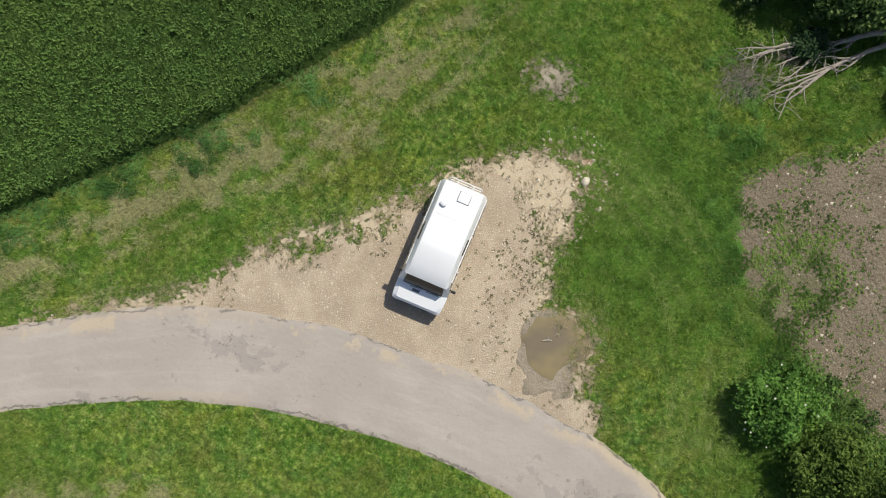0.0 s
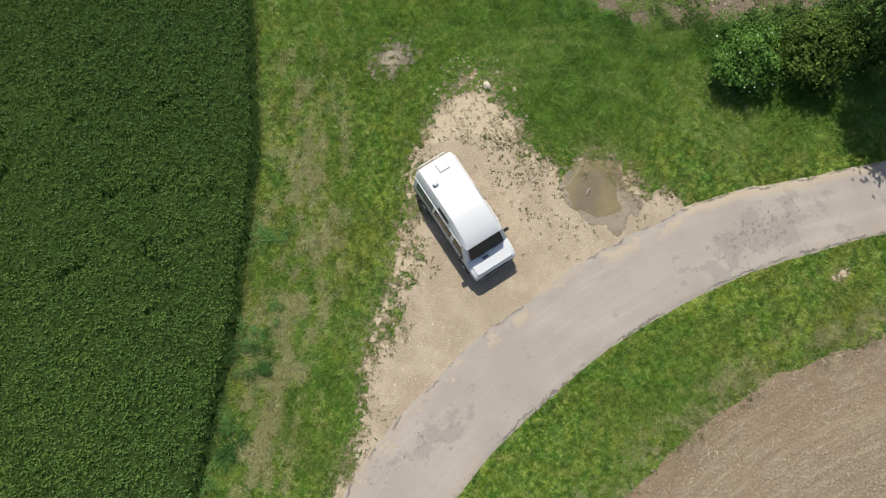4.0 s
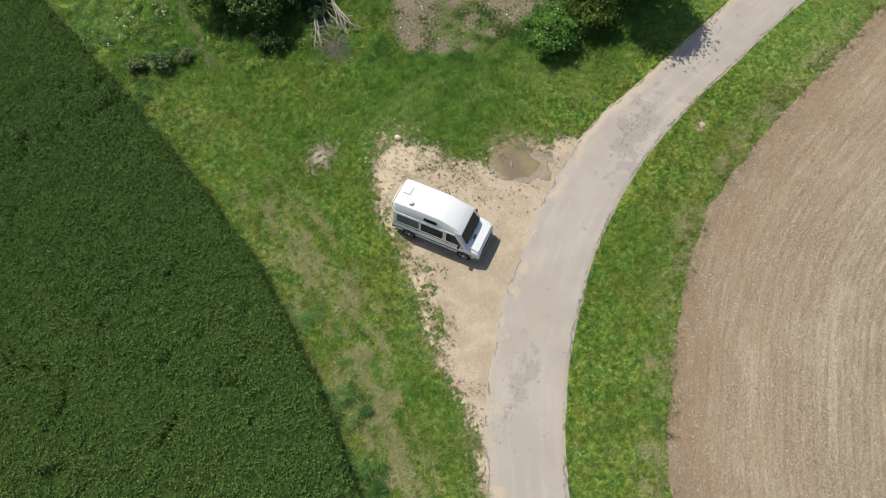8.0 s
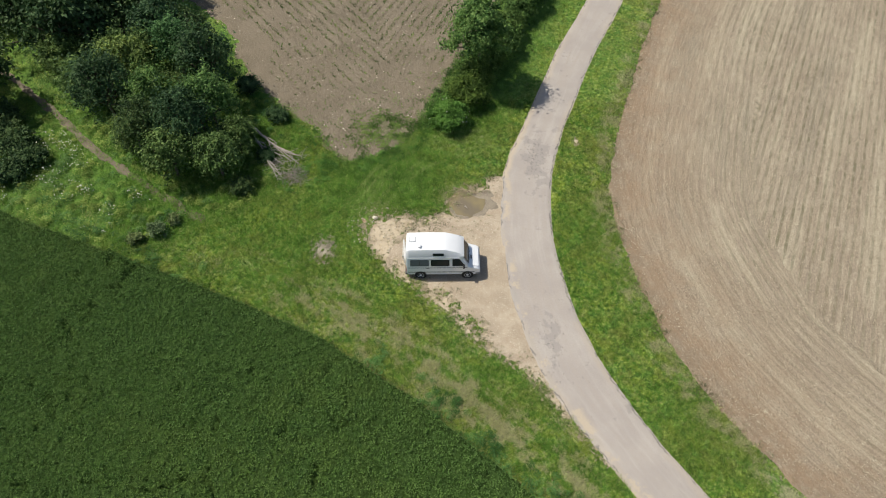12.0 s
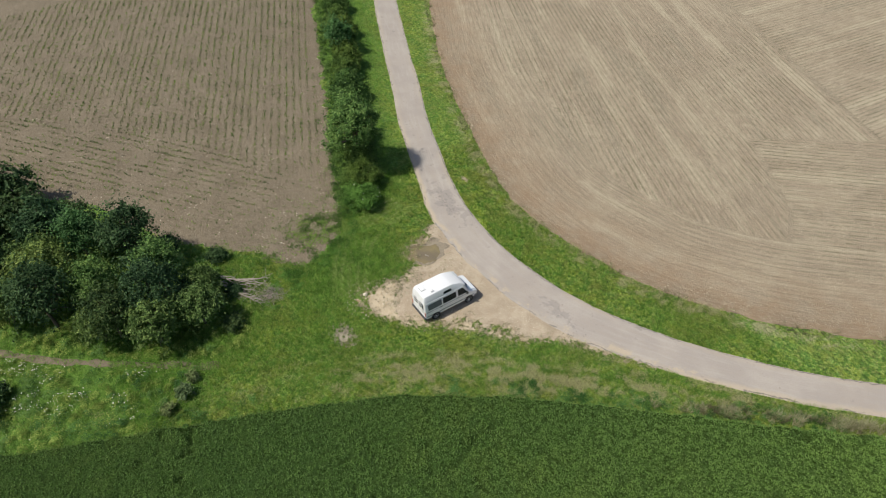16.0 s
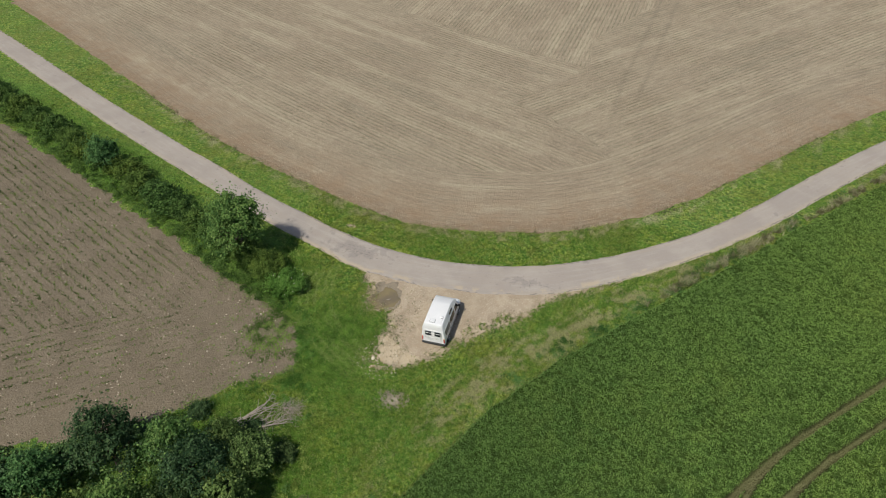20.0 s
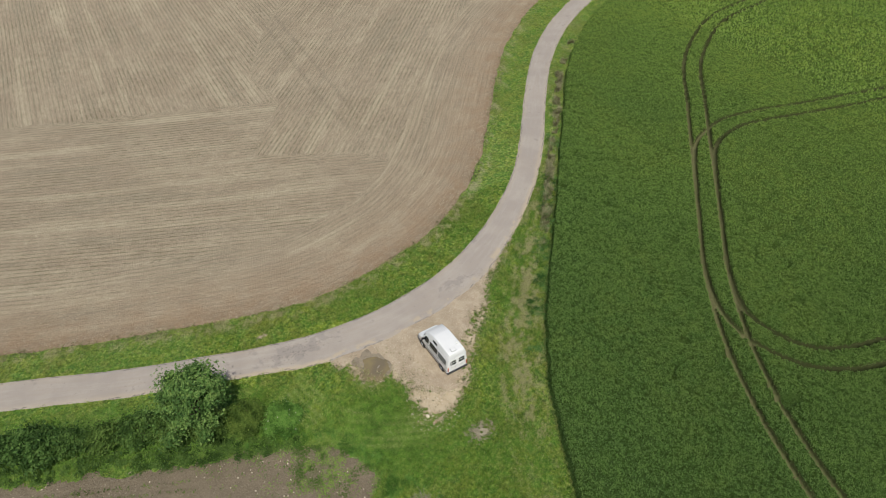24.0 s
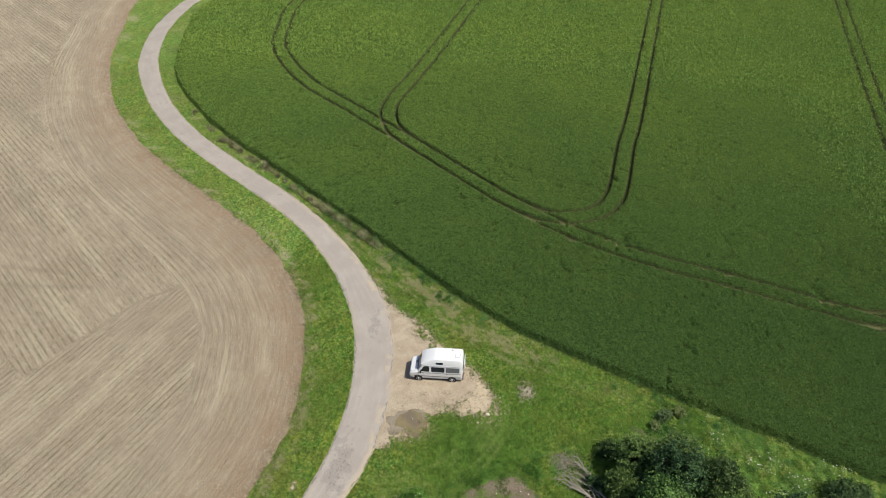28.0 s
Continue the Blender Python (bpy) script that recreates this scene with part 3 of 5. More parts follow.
def steps(*stops):
    """Grid lines: (from, step) pairs, closed by an end."""
    out = []
    for (a, s), b in zip(stops[:-1], [q[0] if isinstance(q, tuple) else q for q in stops[1:]]):
        out.append(np.arange(a, b - s * 0.4, s))
    return np.concatenate([*out, [stops[-1]]])


def gravel_edge(x, y):
    north = np.clip((np.asarray(y, float) + 3.0) / 3.0, 0, 1)
    return (0.5 + 0.35 * north) * rough_edge(x, y, 1.5, 11) + (0.45 + 0.35 * north) * rough_edge(x, y, 0.45, 15) - 0.15 - 0.5 * north


def road_depth(x, y):
    d, piece = away(x, y, ROAD)
    wide = np.interp(ROAD[piece, 0], [-60, -37, -20, -12, -7, 8, 13, 40], [1.55, 1.35, 1.32, 1.5, 1.72, 1.70, 1.48, 1.45])
    return (wide - d).reshape(np.shape(x)) + 0.07 * rough_edge(x, y, 1.3, 3)


def road_marks(x, y, s):
    _, piece = away(x, y, ROAD)
    a, b = ROAD[piece], ROAD[piece + 1]
    left = (b[:, 0] - a[:, 0]) * (y.ravel() - a[:, 1]) - (b[:, 1] - a[:, 1]) * (x.ravel() - a[:, 0])
    north = (left.reshape(x.shape) * np.sign(ROAD[-1, 0] - ROAD[0, 0]) > 0) * 1.0
    run = np.r_[0, np.cumsum(np.hypot(*np.diff(ROAD, axis=0).T))]
    along = run[piece] + ((x.ravel() - a[:, 0]) * (b[:, 0] - a[:, 0]) + (y.ravel() - a[:, 1]) * (b[:, 1] - a[:, 1])) / np.maximum(np.hypot(*(b - a).T), 1e-6)
    lay = np.clip(1 + (within(x, y, GRAVEL) + 0.1) / 0.3, 0, 1) * north
    holes = np.exp(-((x - 9.5) ** 2 / 9 + (y + 6.4) ** 2 / 1.2)) + 0.7 * np.exp(-((x + 5.5) ** 2 / 5 + (y + 6) ** 2 / 1.0))
    dust = north * np.clip(1.3 - np.abs(x + 2) / 26, 0.15, 1) * (1 - lay)
    return {"across": np.clip(s / 3.2, 0, 1), "dusty": np.maximum(dust, 0.25 * (patchy(x, y, 4, 55) > 0.5)), "worn": holes, "inset": s, "lay": lay, "along": along.reshape(x.shape)}


HEDGE_LINE = curve([(14.5, -1.6), (21.2, -4.5), (30, -8.4), (40, -12.8), (57, -20.0), (90, -34)])
CROP_EDGE = CROP[:-5]
CROP_RUN = np.r_[0, np.cumsum(np.hypot(*np.diff(CROP_EDGE, axis=0).T))]
WHEELING = curve([(10.9, -4.0), (10.7, -2.2), (10.0, 0.2), (8.6, 2.2), (6.4, 3.8), (3.8, 5.2)])


def verge_marks(x, y, s=None):
    c, r, st = within(x, y, CROP), within(x, y, GRAVEL), within(x, y, STUBBLE)
    wild = np.maximum(within(x, y, WOOD), within(x, y, WEEDS))
    band = 0.92 * np.exp(-((c + 2.0) / 1.6) ** 2) * np.clip(1.15 - np.maximum(0, y - 2) / 9, 0.2, 1) * np.clip(1.0 + (x + 9) / 14, 0.3, 1)
    band = np.maximum(band, 0.75 * np.exp(-((st + 0.6) / 0.8) ** 2))
    band = band * np.clip(1.2 * patchy(x, y, 1.3, 5) + 2.4 * patchy(x, y, 0.33, 7) - 1.2, 0, 1.1)
    band = np.maximum(band, 0.4 * np.clip(1 + r / 1.2, 0, 1))
    d, piece = away(x, y, CROP_EDGE)
    run = (CROP_RUN[piece] + np.hypot(np.ravel(x) - CROP_EDGE[piece, 0], np.ravel(y) - CROP_EDGE[piece, 1])).reshape(np.shape(x))
    streak = 0.75 * patchy(run / 1.3, c / 0.5, 1.0, 181) + 0.75 * patchy(run / 0.55, c / 0.3, 1.0, 183)
    hem = np.clip(1 - np.abs(c + 2.4) / 3.0, 0, 1) * np.clip((17 - y) / 8, 0, 1)
    band = band * np.clip(2.2 * streak - 0.75, 0.15, 1.15) + hem * np.clip(1.3 * streak - 0.9, 0, 0.6)
    ruts = np.zeros(np.shape(x))
    for off in (-0.7, 0.0, 0.75, 1.4, 2.1):
        d = away(x, y, WHEELING + (off * 0.75, off * 0.55))[0].reshape(np.shape(x))
        ruts = np.maximum(ruts, 0.85 * np.exp(-((d / 0.15) ** 2)) * np.clip(2.0 * patchy(x, y, 1.6, 187) - 0.1, 0, 1))
    band = np.maximum(band, 0.3 * ruts)
    spots = 0.76 * np.exp(-(((x - 1.5) / 1.3) ** 2 + ((y - 7.6) / 0.95) ** 2)) + 0.8 * np.exp(-(((x - 11.5) / 0.6) ** 2 + ((y + 9.5) / 0.35) ** 2))
    edge = 0.72 * np.clip(1 + r / 1.0, 0, 1) * (0.45 + 0.7 * patchy(x, y, 0.5, 13)) + 0.66 * np.exp(-(((x - 3.2) / 2.0) ** 2 + ((y - 4.2) / 1.6) ** 2))
    rim = np.clip(1 + np.maximum(within(x, y, PLOUGH), st) / 0.5, 0, 1) * 0.35
    lush = hem * np.clip(0.62 - streak, 0, 0.5) * 2.2 + np.clip(1 + wild / 2.5, 0, 1) * 0.8 + 0.75 * np.exp(-(((x - 8.0) / 3.6) ** 2 + ((y - 3.8) / 4.4) ** 2)) + 0.4 * np.clip(patchy(x, y, 5, 9) * 2 - 1, 0, 1) + 0.45 * np.exp(-(((x - 3.0) / 4.5) ** 2 + ((y - 7.5) / 4.0) ** 2)) + 0.8 * np.clip(1.6 - away(x, y, HEDGE_LINE)[0].reshape(np.shape(x)) / 2.6, 0, 1)
    return {"dry": band + 0.12, "bare": np.clip(spots + edge + rim, 0, 1), "lush": np.clip(lush, 0, 1), "lime": np.maximum(0.12 * np.clip(1.2 + st / 3.2, 0, 1) * (st < 0), ruts),
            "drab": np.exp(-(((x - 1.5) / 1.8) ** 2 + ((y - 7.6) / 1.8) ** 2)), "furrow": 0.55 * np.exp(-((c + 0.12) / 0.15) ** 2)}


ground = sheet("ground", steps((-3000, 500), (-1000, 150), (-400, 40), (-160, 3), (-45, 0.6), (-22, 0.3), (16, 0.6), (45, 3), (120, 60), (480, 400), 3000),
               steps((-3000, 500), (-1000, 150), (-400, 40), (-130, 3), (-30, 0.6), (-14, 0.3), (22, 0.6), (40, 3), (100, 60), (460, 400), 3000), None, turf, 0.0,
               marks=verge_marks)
tagged(ground, "rough green verge grass with dry straw patches", "ground", kind="structure")
road = sheet("road", steps((-150, 0.7), (-60, 0.3), (-20, 0.16), (20, 0.3), (60, 0.8), 125), steps((-60, 0.5), (-45, 0.3), (-18, 0.16), -2.0),
             road_depth, road_mat, 0.035, 0.25, marks=road_marks)
tagged(road, "narrow pale chip-sealed country lane with worn patches", "road", kind="structure")
gravel = sheet("gravel", steps((-16.5, 0.09), 9.2), steps((-12, 0.09), 5.2), lambda x, y: within(x, y, GRAVEL) + gravel_edge(x, y),
               gravel_mat, 0.018, 0.07, relief=lambda x, y, s: 0.012 * rough_edge(x, y, 1.2, 21),
               marks=lambda x, y, s: {"weedy": np.clip(0.6 - s / 0.9, 0, 1) + 0.36 * np.exp(-(((x - 3.2) / 1.3) ** 2 + ((y - 0.8) / 2.3) ** 2))})
tagged(gravel, "pale limestone gravel lay-by beside the lane", "gravel", kind="structure")
mud = sheet("mud", steps((3.2, 0.07), 7.4), steps((-4.6, 0.07), 0.4), lambda x, y: within(x, y, MUD) + 0.42 * rough_edge(x, y, 0.9, 31),
            mud_mat, 0.030, 0.15)
tagged(mud, "wet grey-brown mud round a puddle", "mud", kind="structure")
puddle = sheet("puddle", steps((4.0, 0.08), 6.6), steps((-3.2, 0.08), -0.2), lambda x, y: within(x, y, POOL) + 0.34 + 0.35 * rough_edge(x, y, 1.0, 41),
               water_mat, 0.040, 0.10)
tagged(puddle, "shallow muddy brown puddle", "puddle", kind="structure")
RUTS = (curve([(-12.4, -72), (-11.9, -66.7), (-10.7, -54.5), (-9.5, -43.3), (-9.2, -35)]), curve([(-14.8, -72), (-14.2, -66.5), (-13.0, -54), (-11.4, -38.9)]))



SEED_INNER = np.array([(120, -107), (9.3, -53.9), (-5, -46.6), (-4.5, -55.6), (-9.3, -64.9), (-15.3, -73.6), (-40, -110), (-40, -400), (300, -400), (300, -190)], float)
SEED_WEST = np.array([(-13, -16), (-10.5, -25), (-7.1, -29.9), (2.2, -36.3), (-5, -46.6), (-4.5, -55.6), (-9.3, -64.9), (-15.3, -73.6), (-40, -110), (-160, -110), (-160, -40), (-60, -40)], float)


def stubble_rows(x, y):
    """Across and along the drill rows, which change direction from one drilled piece to the next."""
    deep = within(x, y, STUBBLE)
    east = (x - 18.8) * -0.437 + (y + 15.1) * -0.899, (x - 18.8) * -0.899 + (y + 15.1) * 0.437
    west = (x + 14.5) * 0.735 + (y + 18.3) * -0.677, (x + 14.5) * -0.677 + (y + 18.3) * -0.735
    inner = x * 0.9975 - y * 0.07, x * 0.07 + y * 0.9975
    in_west, in_inner = within(x, y, SEED_WEST) > 0, within(x, y, SEED_INNER) > 0
    row, along = (np.where(in_inner, c, np.where(in_west, b, a)) for a, b, c in zip(east, west, inner))
    return deep, np.where(deep < 9.5, deep, row), np.where(deep < 9.5, x * 0.8 - y * 0.3, along)


def stubble_marks(x, y, s):
    deep, row, along = stubble_rows(x, y)
    return {"row": row, "along": along, "drilled": np.clip((deep - 0.5) / 10.0, 0.32, 1), "rim": np.clip(1.1 - s / 1.9, 0, 1), "headland": np.clip(1.2 - s / 6.0, 0, 1),
            "rut": np.maximum(*(np.clip(1.4 - away(x, y, t)[0].reshape(x.shape) / 0.3, 0, 1) for t in RUTS))}


stubble = sheet("stubble_field", steps((-150, 1.2), (-70, 0.6), (-35, 0.3), (35, 0.6), (80, 2.5), (140, 40), 300),
                steps((-400, 40), (-140, 2.5), (-100, 0.8), (-50, 0.3), -10.5), lambda x, y: within(x, y, STUBBLE) + 0.2 * rough_edge(x, y, 1.6, 61),
                stubble_mat, 0.035, 0.12, relief=lambda x, y, s: np.where(s > 0, 0.022 * rough_edge(x, y, 0.9, 71), 0), marks=stubble_marks)
tagged(stubble, "dry tan cereal stubble field with curving drill rows", "field", kind="structure")


def plough_marks(x, y, s):
    lower, _ = away(x, y, curve([(60, 52), (25.8, 18.3), (21.2, 16.2), (16.3, 13), (12.2, 8.8)]))
    lower = lower.reshape(x.shape)
    along = x * 0.385 + y * 0.923
    along = np.where(lower < 10, lower, along)
    weedy = 0.75 * np.exp(-(((x - 12.8) / 2.2) ** 2 + ((y - 4.2) / 2.6) ** 2)) + 0.35 * np.clip(1 - s / 1.0, 0, 1)
    return {"row": along, "weedy": weedy}


plough = sheet("ploughed_field", steps((8, 0.2), (34, 0.5), (75, 4), 200), steps((-62, 2), (-30, 0.5), (-8, 0.25), (24, 0.5), (40, 4), 120),
               lambda x, y: within(x, y, PLOUGH) + 0.5 * rough_edge(x, y, 1.8, 81) + 0.35 * rough_edge(x, y, 0.5, 83), soil_mat, 0.03, 0.08,
               relief=lambda x, y, s: np.where(s > 0, 0.03 * rough_edge(x, y, 0.7, 91), 0), marks=plough_marks)
tagged(plough, "brown tilled field with rows of young seedlings", "field", kind="structure")
path = sheet("path", steps((3.6, 0.12), 24), steps((15, 0.12), 39), lambda x, y: 0.27 - away(x, y, FOOTPATH)[0].reshape(x.shape) + 0.18 * rough_edge(x, y, 1.0, 101),
             path_mat, 0.02, 0.2)
tagged(path, "narrow trodden earth footpath into the wood", "path", kind="structure")


# ---- the standing crop ----
def tram_depth(x, y):
    """Depth of the wheel ruts, from 0 to 1."""
    rut, px, py = np.zeros(np.size(x)), np.ravel(x), np.ravel(y)
    for line in (TRAM, LANE_A, LANE_B, LANE_C):
        d, _ = away(x, y, line)
        go = line[1] - line[0]
        ahead = ((px - line[0, 0]) * go[0] + (py - line[0, 1]) * go[1] > 0) | (np.hypot(px - line[0, 0], py - line[0, 1]) > 2.0)
        rut = np.maximum(rut, ahead * np.clip(1.6 + 0.14 * rough_edge(px, py, 0.8, 191) - np.abs(d - 1.04) / 0.19, 0, 1))
    return rut.reshape(np.shape(x))


def torn_gaps(x, y):
    """Thin ragged lines where the crop has been parted."""
    line = np.clip(1.3 - np.abs(patchy(x, y, 2.6, 121) - 0.5) / 0.028, 0, 1)
    return line * np.clip((patchy(x, y, 3.5, 123) - 0.56) * 8, 0, 1) * np.clip(2.5 * patchy(x, y, 0.5, 125) - 0.5, 0, 1)


def crop_height(x, y, s):
    h = 0.75 * np.clip((s + 0.06) / 0.16, 0, 1)
    h = h * (0.93 + 0.09 * rough_edge(x, y, 0.9, 111) + 0.05 * rough_edge(x, y, 9, 113))
    holes = np.clip((patchy(x, y, 0.6, 115) - 0.78) * 9, 0, 1) * np.clip((patchy(x, y, 4, 116) - 0.5) * 5, 0, 1)
    return h * (1 - 0.84 * tram_depth(x, y)) * (1 - 0.5 * holes) * (1 - 0.65 * torn_gaps(x, y))


def crop_depth(x, y):
    return within(x, y, CROP) + 0.16 * rough_edge(x, y, 1.4, 117)


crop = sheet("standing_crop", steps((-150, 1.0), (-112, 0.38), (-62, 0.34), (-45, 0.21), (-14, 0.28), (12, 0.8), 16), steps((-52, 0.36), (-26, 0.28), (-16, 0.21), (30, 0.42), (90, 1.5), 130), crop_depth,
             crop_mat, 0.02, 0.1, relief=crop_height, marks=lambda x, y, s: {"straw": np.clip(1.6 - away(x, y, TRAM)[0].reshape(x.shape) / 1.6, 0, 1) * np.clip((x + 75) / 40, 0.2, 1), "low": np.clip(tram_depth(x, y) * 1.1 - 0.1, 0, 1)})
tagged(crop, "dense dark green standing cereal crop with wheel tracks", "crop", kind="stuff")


def blades(name, at, count, high, broad, lean, material, marks=None, droop=0.0):
    """Many thin pointed leaves in tufts: one mesh."""
    n = len(at)
    base = np.repeat(at, count, 0) + np.c_[rng.normal(0, broad * 1.3, (n * count, 2)), np.zeros(n * count)]
    a = rng.random(n * count) * 2 * np.pi
    h = np.repeat(high if np.ndim(high) else np.full(n, high), count) * (0.6 + 0.7 * rng.random(n * count))
    out = np.c_[np.cos(a), np.sin(a)]
    side = np.c_[-out[:, 1], out[:, 0], np.zeros(n * count)] * broad * (0.5 + 0.6 * rng.random((n * count, 1)))
    reach = (lean * h * (0.4 + rng.random(n * count)))[:, None]
    tip = base + np.c_[out * reach, h * (1 - droop * rng.random(n * count))]
    co = np.stack([base - side, base + side, tip], 1).reshape(-1, 3)
    f = np.arange(len(co)).reshape(-1, 3)
    me = mesh_of(name, co, f, {k: np.repeat(v, 3 * count) for k, v in (marks or {}).items()})
    me.materials.append(material)
    return new(name, me)


def leaflets(name, at, count, long, broad, rise, material):
    """Many slanting pointed leaves: one mesh."""
    n = len(at) * count
    base = np.repeat(at, count, 0) + np.c_[rng.normal(0, broad, (n, 2)), 0.03 * np.abs(rng.normal(size=n))]
    a, e = rng.random(n) * 2 * np.pi, np.radians(rise + 22 * rng.normal(size=n))
    size = np.repeat(long, count) * (0.65 + 0.6 * rng.random(n))
    way = np.c_[np.cos(a) * np.cos(e), np.sin(a) * np.cos(e), np.sin(e)] * size[:, None]
    side = np.c_[-np.sin(a), np.cos(a), np.zeros(n)] * broad * (0.7 + 0.6 * rng.random((n, 1)))
    tip = base + way - np.c_[np.zeros((n, 2)), 0.12 * size]
    co = np.stack([base - side, base + side, tip], 1).reshape(-1, 3)
    me = mesh_of(name, co, np.arange(3 * n).reshape(-1, 3))
    me.materials.append(material)
    return new(name, me)


def scatter(x0, x1, y0, y1, per_metre, depth, least=0.0):
    """Random places where depth is above a least value."""
    n = int((x1 - x0) * (y1 - y0) * per_metre)
    x, y = rng.uniform(x0, x1, n), rng.uniform(y0, y1, n)
    ok = depth(x, y) > least
    return x[ok], y[ok]


def crop_tufts(boxes, long, broad, rise):
    px, py = [], []
    for box in boxes:
        x, y = scatter(*box, crop_depth, 0.0)
        px.append(x), py.append(y)
    x, y = np.concatenate(px), np.concatenate(py)
    h = crop_height(x, y, crop_depth(x, y))
    clump = 0.3 * patchy(x, y, 0.30, 119) + 0.7 * patchy(x, y, 0.13, 120)
    ok = (h > 0.45) & (clump + 0.5 * rng.random(len(x)) > 0.52)
    x, y, h, clump = x[ok], y[ok], h[ok], clump[ok]
    drop = 0.06 * rng.random(len(x)) ** 2 - 0.32 * (clump - 0.47)
    ob = leaflets("crop_leaves", np.c_[x, y, land(x, y) + h - drop], 1, np.full(len(x), long), broad, rise, crop_leaf)
    return tagged(ob, "upright dark green leaves of the cereal crop", "crop", kind="stuff")


crop_tufts(((-34, 4, -24, 26, 340), (-20, 12, 26, 42, 260)), 0.125, 0.031, 66)
crop_tufts(((-62, -34, -50, 46, 125), (-34, -20, 26, 46, 125), (-20, 14, 42, 50, 110), (-34, -10, -40, -24, 110)), 0.165, 0.043, 66)
crop_tufts(((-122, -62, -54, 46, 32), (-122, 14, 46, 92, 27)), 0.30, 0.088, 62)


# ---- turf ----
def open_turf(x, y):
    d = np.minimum(-within(x, y, CROP), np.minimum(-within(x, y, STUBBLE), -within(x, y, PLOUGH)))
    d = np.minimum(d, -road_depth(x, y))
    return np.minimum(d, -(within(x, y, GRAVEL) + gravel_edge(x, y)))


px, py = [], []
for box in ((-22, 16, -16, 22, 125), (-62, -22, -56, -4, 26), (16, 56, -32, -2, 26), (2, 18, 22, 34, 30)):
    x, y = scatter(*box, open_turf, 0.03)
    px.append(x), py.append(y)
x, y = np.concatenate(px), np.concatenate(py)
marks = verge_marks(x, y)
tall = 0.05 + 0.06 * patchy(x, y, 1.1, 131) + 0.12 * patchy(x, y, 0.45, 132) ** 2 + 0.10 * marks["dry"] * patchy(x, y, 0.6, 133) + 0.07 * marks["lush"]
ok = rng.random(len(x)) > np.clip(marks["bare"] * 1.5 - 0.2, 0, 0.92)
x, y, tall = x[ok], y[ok], tall[ok]
grass = blades("grass", np.c_[x, y, land(x, y) - 0.01], 6, tall, 0.0125, 1.3, grass_leaf, {k: v[ok] for k, v in marks.items()})
tagged(grass, "tufts of green and straw-coloured verge grass", "grass", kind="stuff")
# weeds creeping into the gravel
x, y = scatter(-9, 8, -6, 6, 44, lambda x, y: within(x, y, GRAVEL), -0.9)
d = within(x, y, GRAVEL) + gravel_edge(x, y)
odds = 0.8 * np.clip(1.0 - np.abs(d - 0.1) / 0.8, 0, 1) + 0.9 * np.exp(-(((x - 3.2) / 1.2) ** 2 + ((y - 0.6) / 2.3) ** 2))
ok = (rng.random(len(x)) < odds * (0.3 + 0.9 * patchy(x, y, 0.8, 141))) & (within(x, y, MUD) < 0.1) & (road_depth(x, y) < 0)
x, y = np.repeat(x[ok], 5), np.repeat(y[ok], 5)
x, y = x + rng.normal(0, 0.04, len(x)), y + rng.normal(0, 0.04, len(x))
weeds = leaflets("low_weeds", np.c_[x, y, land(x, y) + 0.018], 7, np.full(len(x), 0.024), 0.009, 22, low_weed_leaf)
tagged(weeds, "low olive weeds in tufts over the gravel", "weeds", kind="stuff")


# ---- building helpers ----
def part(name, bm, material, parent, label="", smooth=True):
    """Links a bmesh as one mesh object under a thing or a part."""
    me = bpy.data.meshes.new(name)
    for f in bm.faces:
        f.smooth = smooth
    bm.normal_update()
    bm.to_mesh(me)
    bm.free()
    if smooth:
        me.set_sharp_from_angle(angle=radians(34))
    me.materials.append(material)
    ob = new(name, me)
    ob.parent = parent
    return tagged(ob, label)


def thing(name, m, label, category, group=""):
    ob = new(name)
    ob.empty_display_size = 0.2
    ob.matrix_basis = m
    return tagged(ob, label, category, group)


def loft(rings, cap=True):
    bm = bmesh.new()
    rows = [[bm.verts.new(p) for p in ring] for ring in rings]
    n = len(rows[0])
    for a, b in zip(rows[:-1], rows[1:]):
        for i in range(n):
            bm.faces.new((a[i], a[(i + 1) % n], b[(i + 1) % n], b[i]))
    if cap:
        bm.faces.new(rows[0][::-1])
        bm.faces.new(rows[-1])
    bmesh.ops.recalc_face_normals(bm, faces=bm.faces)
    return bm


def round_edges(bm, width, segments=2, angle=25):
    sharp = [e for e in bm.edges if len(e.link_faces) == 2 and e.calc_face_angle() > radians(angle)]
    bmesh.ops.bevel(bm, geom=sharp, offset=width, segments=segments, profile=0.6, affect="EDGES", clamp_overlap=True)
    return bm


def box(x0, x1, y0, y1, z0, z1, bevel=0.01):
    bm = bmesh.new()
    bmesh.ops.create_cube(bm, size=1.0)
    for v in bm.verts:
        v.co = ((x0 + x1) / 2 + v.co.x * (x1 - x0), (y0 + y1) / 2 + v.co.y * (y1 - y0), (z0 + z1) / 2 + v.co.z * (z1 - z0))
    return round_edges(bm, bevel) if bevel else bm


def panel(corners, thick, radius=0.05):
    """A thin plate with rounded corners; it grows along the normal of its corners, taken in order."""
    c = [Vector(p) for p in corners]
    out = []
    for i, p in enumerate(c):
        a, b = (c[i - 1] - p).normalized(), (c[(i + 1) % len(c)] - p).normalized()
        for k in range(5):
            t = k / 4
            out.append(p + a * radius * (1 - t) ** 2 + b * radius * t**2)
    normal = (c[1] - c[0]).cross(c[2] - c[1]).normalized()
    return loft([out, [p + normal * thick for p in out]])


